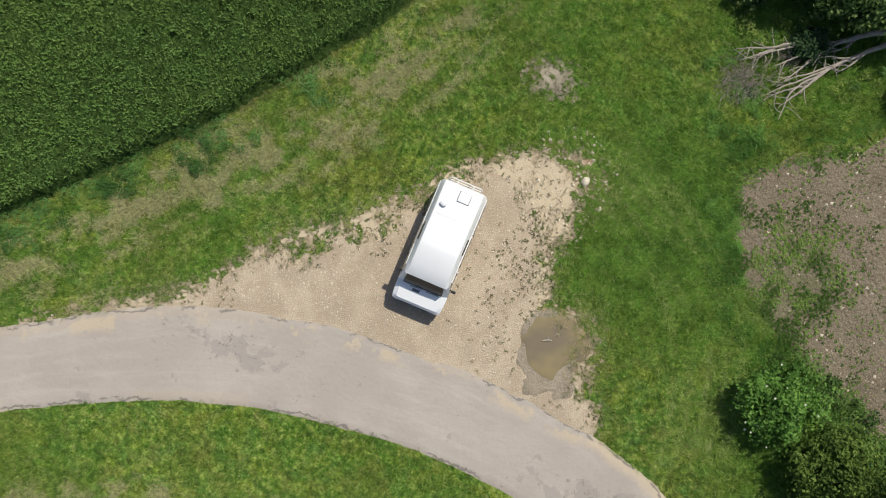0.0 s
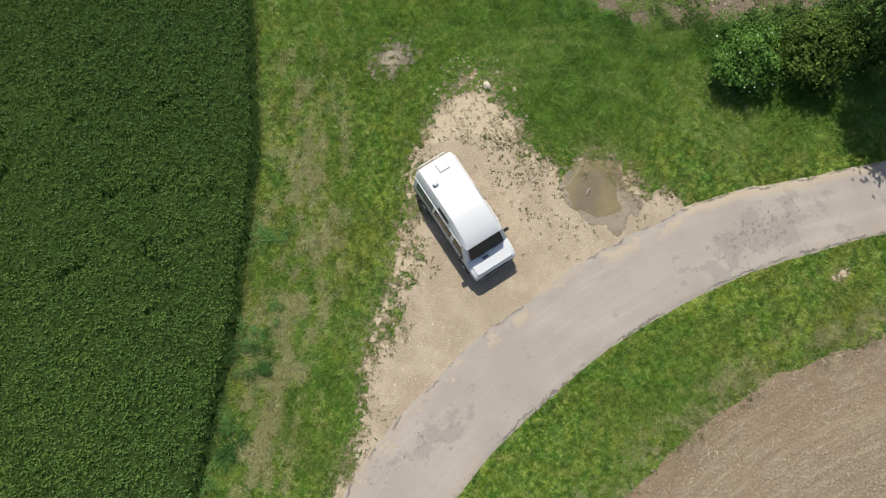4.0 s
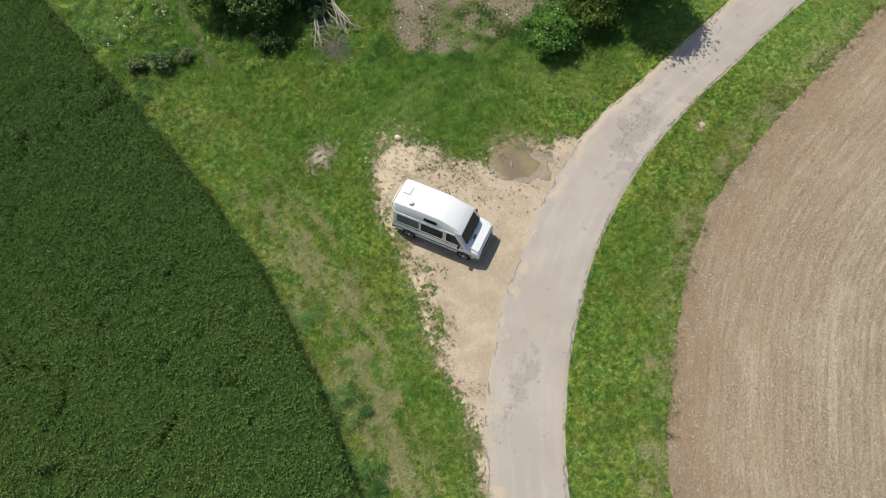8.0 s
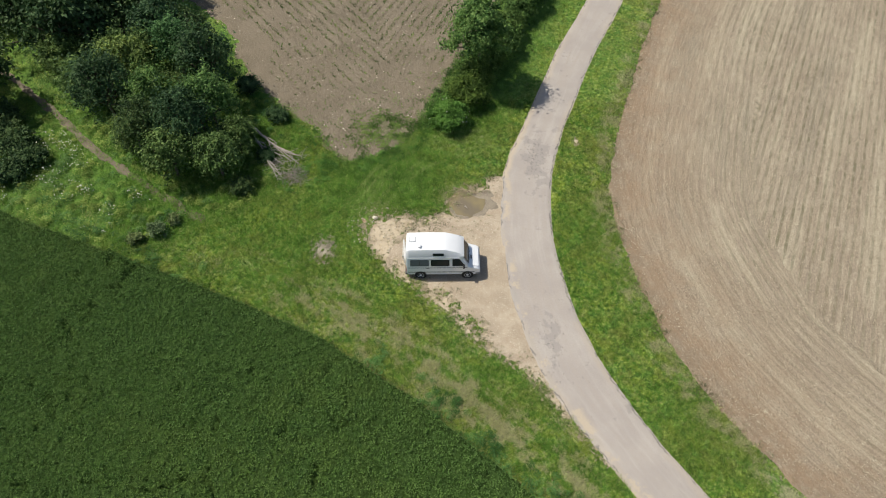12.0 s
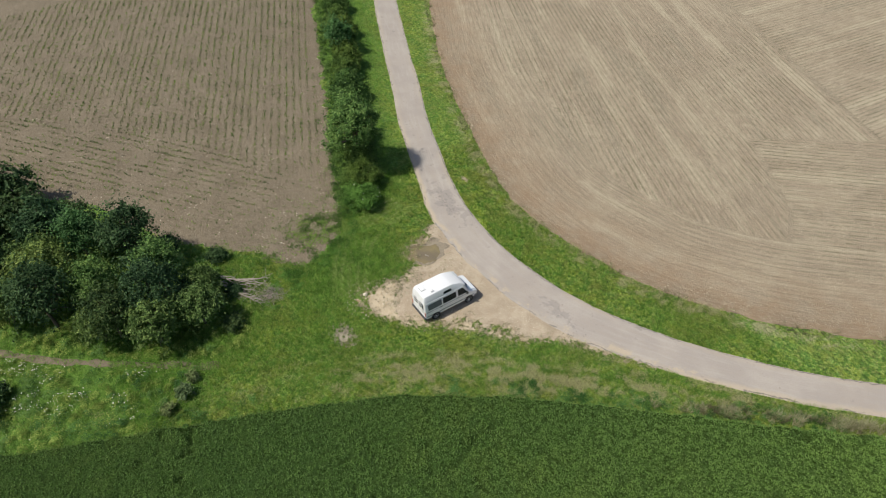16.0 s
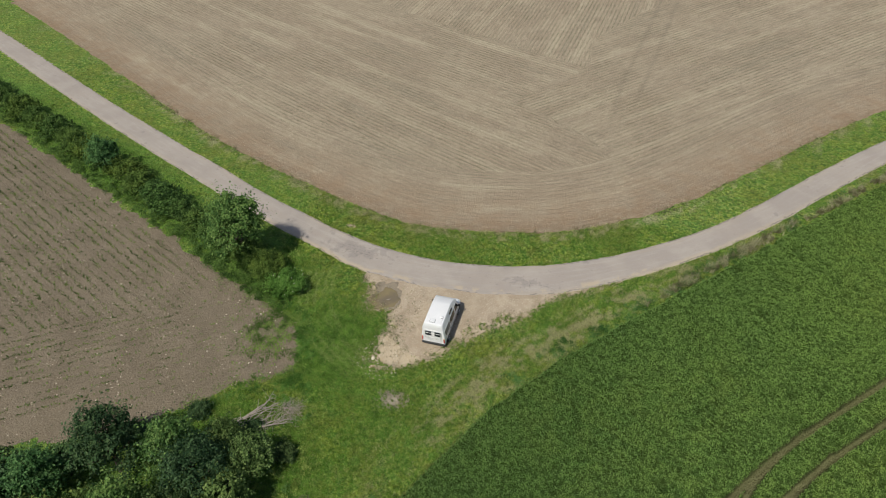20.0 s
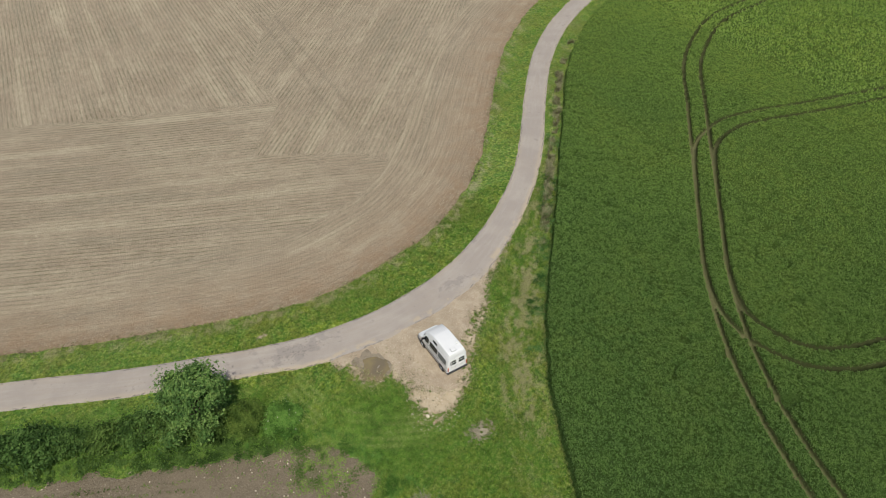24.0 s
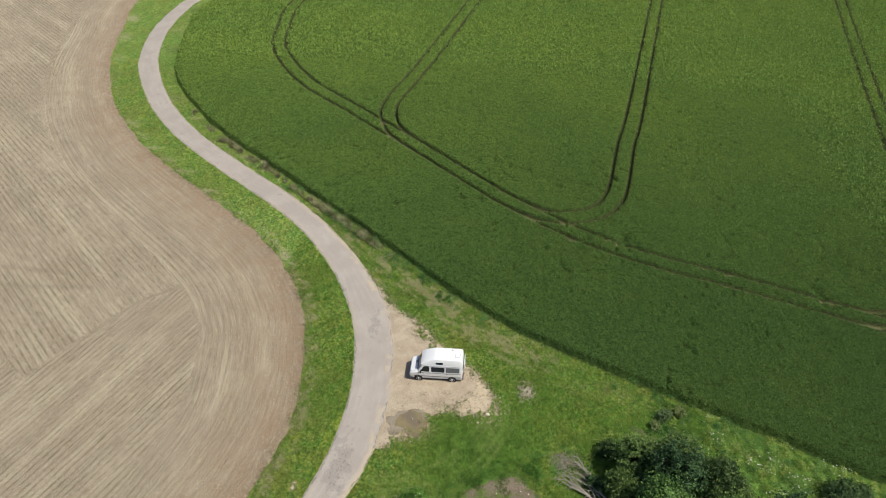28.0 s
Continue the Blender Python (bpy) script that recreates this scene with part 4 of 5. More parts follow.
def tube(points, radii, sides=8):
    """A tapered tube along points."""
    pts = [Vector(p) for p in points]
    rings = []
    for i, p in enumerate(pts):
        way = (pts[min(i + 1, len(pts) - 1)] - pts[max(i - 1, 0)]).normalized()
        a = way.orthogonal().normalized()
        b = way.cross(a)
        if rings:
            back = rings[-1][0] - pts[i - 1]
            a = (back - way * back.dot(way)).normalized()
            b = way.cross(a)
        rings.append([p + (a * math.cos(2 * math.pi * k / sides) + b * math.sin(2 * math.pi * k / sides)) * radii[i] for k in range(sides)])
    return loft(rings)


def lathe(profile, axis="x", sides=28, middle=(0, 0, 0)):
    """A turned piece: profile of (along, radius)."""
    rings = []
    for along, r in profile:
        ring = []
        for k in range(sides):
            a = 2 * math.pi * k / sides
            p = (along, r * math.cos(a), r * math.sin(a)) if axis == "x" else (r * math.cos(a), r * math.sin(a), along)
            ring.append(Vector(p) + Vector(middle))
        rings.append(ring)
    return loft(rings)


def seat(x, y, turn=0.0, lift=0.0, scale=1.0):
    """A pose on the ground, turned about the upright."""
    return Matrix.LocRotScale((x, y, float(land(x, y)) + lift), Euler((0, 0, radians(turn))), (scale,) * 3)


# ---- the campervan ----
lean_x, lean_y = math.degrees(math.atan(-0.0126)), math.degrees(math.atan(0.0259))
van = thing("campervan", pose(0.035, 0.03, 0.0, lean_x, lean_y, 0) @ Matrix.Scale(0.965, 4), "white high-top campervan parked on the gravel lay-by", "campervan")


def side_x(z):
    """Half the width of the body at a height."""
    return float(np.interp(z, [0.30, 0.62, 1.12, 1.95], [0.93, 0.965, 0.965, 0.845]))


def body_ring(y, low, top, narrow=0.0, crown=0.03):
    zs = [low, low + 0.12 * (top - low) + 0.05, 0.5 * (low + min(top, 1.1)) + 0.1, min(top - 0.10, 1.12), top - 0.05]
    right = [(side_x(z) - narrow, z) for z in zs] + [(side_x(top) - narrow - 0.07, top), (0.45, top + crown)]
    return [(x, y, z) for x, z in right] + [(-x, y, z) for x, z in right[::-1]]


body = loft([body_ring(-2.30, 0.50, 0.78, 0.10, 0.01), body_ring(-2.27, 0.40, 0.86, 0.05, 0.015), body_ring(-2.15, 0.36, 0.955, 0.02, 0.02),
             body_ring(-1.85, 0.36, 1.055, 0.0, 0.035), body_ring(-1.56, 0.36, 1.16, 0.0, 0.04), body_ring(-1.36, 0.36, 1.56, 0.0, 0.04),
             body_ring(-1.14, 0.36, 1.94, 0.0, 0.03), body_ring(-0.8, 0.36, 1.96, 0.0, 0.02), body_ring(1.0, 0.36, 1.96, 0.0, 0.02),
             body_ring(2.1, 0.38, 1.96, 0.0, 0.02), body_ring(2.22, 0.40, 1.95, 0.02, 0.02), body_ring(2.27, 0.46, 1.90, 0.06, 0.01)])
body_ob = part("body", body, paint, van)


def roof_ring(y, z0, z1, w0, w1, r=0.12):
    right = [(w0, z0), (w0 - 0.012, z0 + 0.06), (w1 + 0.03, max(z1 - r, z0 + 0.07)), (w1 - 0.03, z1 - 0.02), (w1 - 0.13, z1), (0.3, z1 + 0.012)]
    return [(x, y, z) for x, z in right] + [(-x, y, z) for x, z in right[::-1]]


roof = loft([roof_ring(-1.30, 1.90, 1.965, 0.78, 0.72, 0.03), roof_ring(-1.20, 1.90, 2.05, 0.845, 0.75, 0.05), roof_ring(-0.88, 1.90, 2.24, 0.87, 0.745),
             roof_ring(-0.2, 1.90, 2.47, 0.875, 0.735), roof_ring(-0.05, 1.90, 2.49, 0.875, 0.735), roof_ring(1.0, 1.90, 2.50, 0.875, 0.735),
             roof_ring(2.05, 1.90, 2.48, 0.875, 0.735), roof_ring(2.19, 1.90, 2.44, 0.865, 0.72), roof_ring(2.26, 1.90, 2.30, 0.84, 0.70)])
roof_ob = part("high_top_roof", roof, fibreglass, van, "white moulded fibreglass high-top roof")
part("roof_panel", panel([(-0.58, 1.02, 2.508), (0.58, 1.02, 2.508), (0.58, 2.0, 2.494), (-0.58, 2.0, 2.494)], 0.010, 0.06), fibreglass, roof_ob)
for z in (1.905,):
    for s in (-1, 1):
        part("gutter", tube([(s * 0.875, -1.02, z), (s * 0.885, 0.5, z), (s * 0.885, 2.2, z)], [0.014] * 3, 6), paint, body_ob)

hatch = part("roof_vent", box(-0.08, 0.33, 1.66, 2.02, 2.49, 2.555, 0.02), fibreglass, van, "square white roof vent")
part("vent_rim", box(-0.10, 0.35, 1.64, 2.04, 2.485, 2.512, 0.01), tint_mat, hatch)
chimney = part("flue", lathe([(2.46, 0.07), (2.57, 0.07), (2.575, 0.12), (2.61, 0.125), (2.64, 0.085), (2.65, 0.01)], "z", 16, (-0.47, 1.42, 0)), fibreglass, van, "small white roof flue cap")
part("flue_base", lathe([(2.45, 0.10), (2.515, 0.10), (2.525, 0.06), (2.53, 0.01)], "z", 16, (-0.47, 1.42, 0)), tint_mat, chimney)

# screen and bonnet
screen = part("windscreen", panel([(-0.76, -1.590, 1.225), (0.76, -1.590, 1.225), (0.69, -1.235, 1.885), (-0.69, -1.235, 1.885)], 0.022, 0.07), glass_mat, van, "dark raked windscreen")
for x0, x1 in ((-0.45, 0.02), (0.18, 0.62)):
    part("wiper", tube([(x0, -1.66, 1.215), (0.5 * (x0 + x1), -1.64, 1.25), (x1, -1.645, 1.245)], [0.012, 0.010, 0.006], 6), black_mat, screen)
bonnet = part("bonnet", panel([(-0.79, -2.20, 0.965), (0.79, -2.20, 0.965), (0.84, -1.62, 1.165), (-0.84, -1.62, 1.165)], 0.022, 0.09), paint, van, "short white sloping bonnet")
part("bonnet_grille", panel([(-0.33, -1.80, 1.136), (-0.05, -1.80, 1.136), (-0.05, -1.70, 1.168), (-0.33, -1.70, 1.168)], 0.012, 0.015), tint_mat, bonnet, "small grey bonnet vent")
part("grille", box(-0.55, 0.55, -2.315, -2.28, 0.62, 0.76, 0.012), plastic, van, "dark front grille")
for k in range(4):
    part("grille_bar", box(-0.53, 0.53, -2.325, -2.30, 0.632 + 0.032 * k, 0.646 + 0.032 * k, 0.004), black_mat, van)
for s in (-1, 1):
    lampq = part("headlight", box(s * 0.70 - 0.13, s * 0.70 + 0.13, -2.312, -2.23, 0.61, 0.77, 0.02), lamp_glass, van, "clear square headlight")
    part("indicator", box(s * 0.865 - 0.035, s * 0.865 + 0.03, -2.25, -2.18, 0.62, 0.78, 0.012), amber, lampq, "amber indicator")
bumper = part("front_bumper", loft([[(x, y, z) for x, y in ((-0.95, -2.02), (-0.93, -2.26), (-0.7, -2.34), (0.7, -2.34), (0.93, -2.26), (0.95, -2.02), (0.88, -2.02), (0.86, -2.22), (-0.86, -2.22), (-0.88, -2.02))] for z in (0.33, 0.53)]), bumper_mat, van, "grey plastic front bumper", False)
part("number_plate", box(-0.26, 0.26, -2.352, -2.338, 0.39, 0.50, 0.004), lamp_glass, bumper, "plain white plate")
rear_bumper = part("rear_bumper", box(-0.93, 0.93, 2.20, 2.36, 0.36, 0.52, 0.03), plastic, van, "dark grey rear bumper")


def side_panel(s, y0, y1, z0, z1, mat, name, parent, label="", slant0=0.0, slant1=0.0, thick=0.012, radius=0.06):
    """A window or trim on a body side; s is -1 for the right side of the van."""
    a = [(s * (side_x(z0) - 0.004), y0, z0), (s * (side_x(z0) - 0.004), y1, z0), (s * (side_x(z1) - 0.004), y1 + slant1, z1), (s * (side_x(z1) - 0.004), y0 + slant0, z1)]
    return part(name, panel(a if s > 0 else a[::-1], thick, radius), mat, parent, label)


def roof_side(s, y0, y1, z0, z1, mat, name, parent, label=""):
    def w(z):
        return float(np.interp(z, [1.96, 2.38], [0.866, 0.768]))
    a = [(s * w(z0), y0, z0), (s * w(z0), y1, z0), (s * w(z1), y1, z1), (s * w(z1), y0, z1)]
    return part(name, panel(a if s > 0 else a[::-1], 0.014, 0.05), mat, parent, label)


for s in (-1, 1):
    door = side_panel(s, -1.44, -0.52, 0.50, 1.14, paint, "cab_door", van, "white cab door", thick=0.012)
    side_panel(s, -1.36, -0.58, 1.20, 1.78, glass_mat, "door_window", door, "dark cab side window", slant0=0.34)
    part("door_handle", box(s * 0.955 - 0.03, s * 0.955 + 0.03, -0.70, -0.56, 1.03, 1.07, 0.01), black_mat, door)
    arm = part("door_mirror", box(s * 1.07 - 0.09, s * 1.07 + 0.09, -1.34, -1.24, 1.17, 1.40, 0.03), black_mat, van, "black door mirror")
    part("mirror_arm", tube([(s * 0.93, -1.26, 1.20), (s * 1.02, -1.28, 1.24)], [0.025, 0.02], 6), black_mat, arm)
    mid = side_panel(s, -0.40, 0.74, 1.20, 1.72, glass_mat, "side_window", van, "dark middle side window")
    side_panel(s, -0.37, 0.13, 1.23, 1.69, glass_mat, "sliding_pane", mid, thick=0.018, radius=0.05)
    back = side_panel(s, 0.86, 2.02, 1.20, 1.72, tint_mat, "side_window", van, "grey curtained rear side window")
    side_panel(s, 1.44, 1.47, 1.22, 1.70, plastic, "window_bar", back, thick=0.02, radius=0.004)
    roof_side(s, -0.06 if s < 0 else 0.0, 0.62 if s < 0 else 0.60, 2.05, 2.24, glass_mat, "roof_window", roof_ob, "narrow dark window in the high-top")
    side_panel(s, -1.50, 2.18, 1.035, 1.075, stripe, "side_stripe", van, "thin grey-blue side stripe", thick=0.010, radius=0.006)
    side_panel(s, -1.95, 2.18, 0.62, 0.66, plastic, "rubbing_strip", van, "dark rubbing strip", thick=0.018, radius=0.006)
    for yj in (-0.47, 0.80):
        side_panel(s, yj - 0.006, yj + 0.006, 0.50, 1.82, black_mat, "door_gap", van, thick=0.006, radius=0.002)
    part("handle", box(s * 0.955 - 0.03, s * 0.955 + 0.03, 0.86, 1.02, 1.00, 1.05, 0.01), black_mat, van)
    for y in (-1.52, 1.40):
        arch = lathe([(s * 0.90, 0.362), (s * 0.972, 0.367), (s * 0.976, 0.356), (s * 0.976, 0.30)], "x", 26, (0, y, 0.33))
        part("wheel_arch", arch, black_mat, van, "black wheel arch")
        tyre = part("wheel", lathe([(s * 0.75, 0.22), (s * 0.76, 0.31), (s * 0.79, 0.335), (s * 0.95, 0.335), (s * 0.985, 0.31), (s * 0.99, 0.22), (s * 0.975, 0.20)], "x", 28, (0, y, 0.335)), rubber, van, "black tyre")
        rim = part("rim", lathe([(s * 0.955, 0.205), (s * 0.985, 0.20), (s * 0.965, 0.16), (s * 0.972, 0.09), (s * 0.995, 0.07), (s * 1.0, 0.01)], "x", 24, (0, y, 0.335)), fibreglass, tyre, "pale painted steel wheel rim")
    tail = part("tail_light", box(s * 0.86 - 0.05, s * 0.86 + 0.05, 2.235, 2.285, 0.62, 0.98, 0.015), red_lens, van, "red tail light")
    part("tail_indicator", box(s * 0.86 - 0.045, s * 0.86 + 0.045, 2.25, 2.292, 0.99, 1.08, 0.01), amber, tail)
    rear_door = part("rear_door", panel([(s * 0.03, 2.268, 0.55), (s * 0.80, 2.262, 0.55), (s * 0.72, 2.262, 1.84), (s * 0.03, 2.268, 1.84)][:: -s], 0.016, 0.05), paint, van, "white rear door")
    part("rear_window", panel([(s * 0.12, 2.280, 1.25), (s * 0.66, 2.277, 1.25), (s * 0.63, 2.277, 1.72), (s * 0.12, 2.280, 1.72)][:: -s], 0.014, 0.06), glass_mat, rear_door, "dark rear window")
# folded cycle carrier on the back doors
rack = part("cycle_carrier", tube([(-0.62, 2.34, 1.0), (-0.62, 2.42, 1.9), (-0.55, 2.44, 1.98), (0.55, 2.44, 1.98), (0.62, 2.42, 1.9), (0.62, 2.34, 1.0)], [0.022] * 6, 8), tube_mat, van, "white tubular cycle carrier folded on the rear doors")
for z in (1.05, 1.35, 1.66):
    part("carrier_bar", tube([(-0.62, 2.36 + 0.06 * (z - 1), z), (0.62, 2.36 + 0.06 * (z - 1), z)], [0.018] * 2, 8), tube_mat, rack)
for x in (-0.3, 0.3):
    part("carrier_rail", tube([(x, 2.36, 1.04), (x, 2.50, 1.10), (x, 2.50, 1.45)], [0.02] * 3, 8), tube_mat, rack)
    part("carrier_hook", tube([(x, 2.44, 1.98), (x, 2.34, 2.03), (x, 2.24, 1.98)], [0.016] * 3, 6), tube_mat, rack)
part("underbody", box(-0.82, 0.82, -2.0, 2.15, 0.22, 0.42, 0.03), black_mat, van, "dark underside")
exhaust = part("exhaust", tube([(0.5, 1.6, 0.26), (0.5, 2.30, 0.26)], [0.03, 0.03], 8), steel, van)


# ---- trees, bushes and the wood ----
def leaf_cloud(name, lobes, count, size, material, seed, gap=0.25, flat=0.35):
    """A crown of many small leaves, thickest near the skin of its lobes (x, y, z, wide, high)."""
    r = np.random.default_rng(seed)
    lobes = np.array(lobes, float)
    share = lobes[:, 3] ** 2 * np.sqrt(lobes[:, 4])
    pick = r.choice(len(lobes), count, p=share / share.sum())
    d = r.normal(size=(count, 3))
    d /= np.linalg.norm(d, axis=1)[:, None]
    d[:, 2] = np.where(d[:, 2] < -0.35, -d[:, 2], d[:, 2])
    depth = 1.0 - 0.6 * r.random(count) ** 2.0
    depth = np.where(r.random(count) < 0.25, 1.0 + 0.55 * r.random(count), depth)
    lump = 1 + 0.42 * (patchy(d[:, 0] * 3 + pick * 7, d[:, 1] * 3 + d[:, 2] * 2, 0.55, seed) - 0.5) * 2
    c = lobes[pick, :3] + d * (depth * lump)[:, None] * np.c_[lobes[pick, 3], lobes[pick, 3], lobes[pick, 4]]
    hole = patchy(c[:, 0] * 1.3 + c[:, 2], c[:, 1] * 1.3 - c[:, 2], 0.6, seed + 3)
    ok = (hole > gap) & (c[:, 2] > 0.06)
    c, d = c[ok], d[ok]
    m = len(c)
    up = d * 0.7 + r.normal(0, 0.55, (m, 3)) + (0, 0, flat)
    up /= np.linalg.norm(up, axis=1)[:, None]
    a = np.cross(up, r.normal(size=(m, 3)))
    a /= np.linalg.norm(a, axis=1)[:, None]
    b = np.cross(up, a)
    s = (size * (0.55 + 0.8 * r.random(m)))[:, None]
    co = np.stack([c - a * s, c - b * s * 0.55 + up * s * 0.15, c + a * s, c + b * s * 0.55 + up * s * 0.15], 1).reshape(-1, 3)
    me = mesh_of(name, co, np.arange(4 * m).reshape(-1, 4))
    me.materials.append(material)
    return me


def woody(name, m, label, category, lobes, count, size, leaf, seed, trunk=0.14, group="", gap=0.25, fork=0.45):
    """A tree or bush: trunk, limbs out to its lobes, and a crown of leaves."""
    ob = thing(name, m, label, category, group)
    r = np.random.default_rng(seed)
    top = max(l[2] for l in lobes)
    j = Vector((r.normal(0, 0.12), r.normal(0, 0.12), top * fork))
    part("trunk", tube([(0, 0, -0.1), (j.x * 0.3, j.y * 0.4, j.z * 0.5), j], [trunk, trunk * 0.8, trunk * 0.62], 8), bark, ob, "grey-brown bark")
    for l in sorted(lobes, key=lambda q: -q[3])[:20]:
        e = Vector(l[:3]) + Vector((0, 0, l[4] * 0.25))
        k = (j + e) / 2 + Vector((r.normal(0, 0.15), r.normal(0, 0.15), -0.1 * l[4]))
        part("limb", tube([j * 0.93, k, e], [trunk * 0.55, trunk * 0.36, trunk * 0.1], 6), bark, ob)
    crown = new("crown", leaf_cloud("crown", lobes, count, size, leaf, seed, gap))
    crown.parent = ob
    return ob


def dome(wide, high, n, seed, lift=0.55, spread=0.6):
    """Lobes of a rounded, uneven crown."""
    r = np.random.default_rng(seed)
    out = [(0, 0, high * lift * 0.9, wide * 0.6, high * 0.34)]
    for k in range(n):
        a = 2.4 * k + 0.7 * r.random()
        q = math.sqrt((k + 0.5) / n) * (0.82 + 0.3 * r.random())
        w = wide * (0.09 + 0.17 * r.random() ** 1.5)
        z = high * (lift + 0.30 - 0.50 * q * q + 0.16 * (r.random() - 0.4))
        out.append((math.cos(a) * wide * 0.78 * q, math.sin(a) * wide * 0.78 * q, max(z, w * 0.6), w, w * (0.7 + 0.3 * r.random())))
    return out


hedge_tree = woody("hedgerow_tree", seat(18.4, -2.7, 20), "broad dark green tree standing in the hedgerow", "tree", dome(2.9, 7.0, 30, 4, 0.64), 15000, 0.105, tree_leaf, 4, 0.16, gap=0.30)
small_tree = woody("hedgerow_tree", seat(38.0, -10.9, 80), "small dark green tree standing in the hedgerow", "tree", dome(1.8, 4.0, 16, 14, 0.58), 8000, 0.10, tree_leaf, 14, 0.11)
ang6 = np.arange(6) * math.pi / 3
elder = woody("elder_bush", seat(13.3, -0.4), "rounded bright green elder bush ending the hedge", "bush", dome(1.75, 2.1, 20, 24, 0.45), 17000, 0.062, elder_leaf, 24, 0.07, gap=0.15)
r = np.random.default_rng(17)
heads = r.normal(size=(16, 3)) * (1, 1, 0.6)
heads[:, 2] = np.abs(heads[:, 2])
heads = heads / np.linalg.norm(heads, axis=1)[:, None] * (1.45, 1.45, 0.95) * (0.8 + 0.35 * r.random((16, 1))) + (0, 0, 0.95)
head_size = (0.025 + 0.035 * r.random(16))[:, None, None]
heads = heads[:, None] + head_size * np.c_[np.cos(ang6), np.sin(ang6), 0.4 * np.sin(ang6 * 2)][None]
blossom = new("blossom", mesh_of("blossom", heads.reshape(-1, 3), np.arange(96).reshape(-1, 6)))
blossom.data.materials.append(petal)
blossom.parent = elder
tagged(blossom, "flat cream flower heads")
hedge_kinds = [woody("hedge_bush", seat(16.0, -1.9, 0), "dense green hedge bush beside the lane", "hedge", dome(1.9, 2.7, 24, 34 + k, 0.45), 4800, 0.105, hedge_leaf, 34 + k, 0.06, "hedge beside the lane", 0.15) for k in range(3)]
for k, (x, y) in enumerate(((15.6, -1.6), (17.9, -2.6), (20.2, -3.6))):
    woody("hedge_bush", seat(x, y, 24), "dense green hedge bush beside the lane", "hedge", dome(1.9, 2.5, 26, 44 + k, 0.44), 13000, 0.064, hedge_leaf, 44 + k, 0.06, "hedge beside the lane", 0.15)
first_bushes = set()
r = np.random.default_rng(5)
for k in range(3, 32):
    x = 16.0 + 2.1 * k
    y = float(np.interp(x, [16, 21.2, 30, 40, 57, 90], [-1.7, -4.0, -7.9, -12.1, -19.0, -33.5])) + r.normal(0, 0.15)
    m = seat(x, y, 24 + 60 * r.integers(0, 6), 0, 0.85 + 0.3 * r.random())
    if k % 3 in first_bushes:
        copy_thing(hedge_kinds[k % 3], m)
    else:
        hedge_kinds[k % 3].matrix_basis = m
        first_bushes.add(k % 3)

wood_kinds = []
for k, (wide, high, lift, leaf) in enumerate(((2.3, 4.4, 0.5, olive_leaf), (1.9, 3.6, 0.48, olive_leaf), (2.2, 5.2, 0.56, tree_leaf), (1.7, 3.0, 0.45, olive_leaf), (2.5, 5.6, 0.56, wood_leaf))):
    wood_kinds.append(woody("thorn_tree", seat(8.4, 15.2), "dense dark green thorn tree at the wood's edge", "tree", dome(wide, high, 52, 61 + k, lift), 9000, 0.092, leaf, 61 + k, 0.13, "trees of the wood", 0.3, 0.35))
for k, (wide, high, lift, leaf) in enumerate(((2.4, 4.8, 0.5, wood_leaf), (2.2, 5.4, 0.56, wood_leaf), (2.0, 4.2, 0.5, wood_leaf))):
    wood_kinds.append(woody("thorn_tree", seat(30, 35), "dense dark green thorn tree deep in the wood", "tree", dome(wide, high, 36, 81 + k, lift), 4600, 0.118, leaf, 81 + k, 0.13, "trees of the wood", 0.3, 0.35))
r = np.random.default_rng(12)
places = [(8.3, 15.2, 0), (10.6, 14.3, 1), (12.8, 16.4, 2), (10.4, 17.6, 4), (8.4, 18.4, 0), (10.6, 20.6, 4)]
for gx in np.arange(8, 52, 2.9):
    for gy in np.arange(12, 56, 2.9):
        x, y = gx + r.normal(0, 0.5), gy + r.normal(0, 0.5)
        inside = float(within(np.array([x]), np.array([y]), WOOD)[0])
        if inside > 1.0 and (x > 13.5 or y > 19.0) and float(away(np.array([x]), np.array([y]), FOOTPATH)[0][0]) > 1.9 and (x < 34 or (round(gx / 2.9) + round(gy / 2.9)) % 2):
            places.append((x, y, int(r.integers(5, 8)) if x > 21 or y > 30 else int(r.integers(0, 5))))
places += [(16.2, 35.4, 5), (19.4, 39.5, 6)]
first = set()
for x, y, k in places:
    m = seat(x, y, 360 * r.random(), 0, 0.85 + 0.3 * r.random() + 0.3 * (x > 15 and y > 21))
    if k in first:
        copy_thing(wood_kinds[k], m)
    else:
        wood_kinds[k].matrix_basis = m
        first.add(k)
shrub = woody("shrub", seat(14.6, 33.2), "low dark green shrub beside the footpath", "bush", dome(1.7, 1.9, 16, 71, 0.42), 5000, 0.10, wood_leaf, 71, 0.05, "shrubs by the footpath", 0.15)
for x, y, s in ((11.7, 30.8, 1.05), (10.3, 29.4, 0.85), (9.0, 30.2, 0.9), (12.8, 32.6, 1.2), (11.5, 34.5, 1.2), (13.0, 38.5, 1.5), (8.8, 31.5, 0.7), (14.0, 12.2, 0.6), (6.8, 13.6, 0.6), (9.8, 12.4, 0.5), (17.5, 15.0, 0.7)):
    copy_thing(shrub, seat(x, y, 90 * x, 0, s))

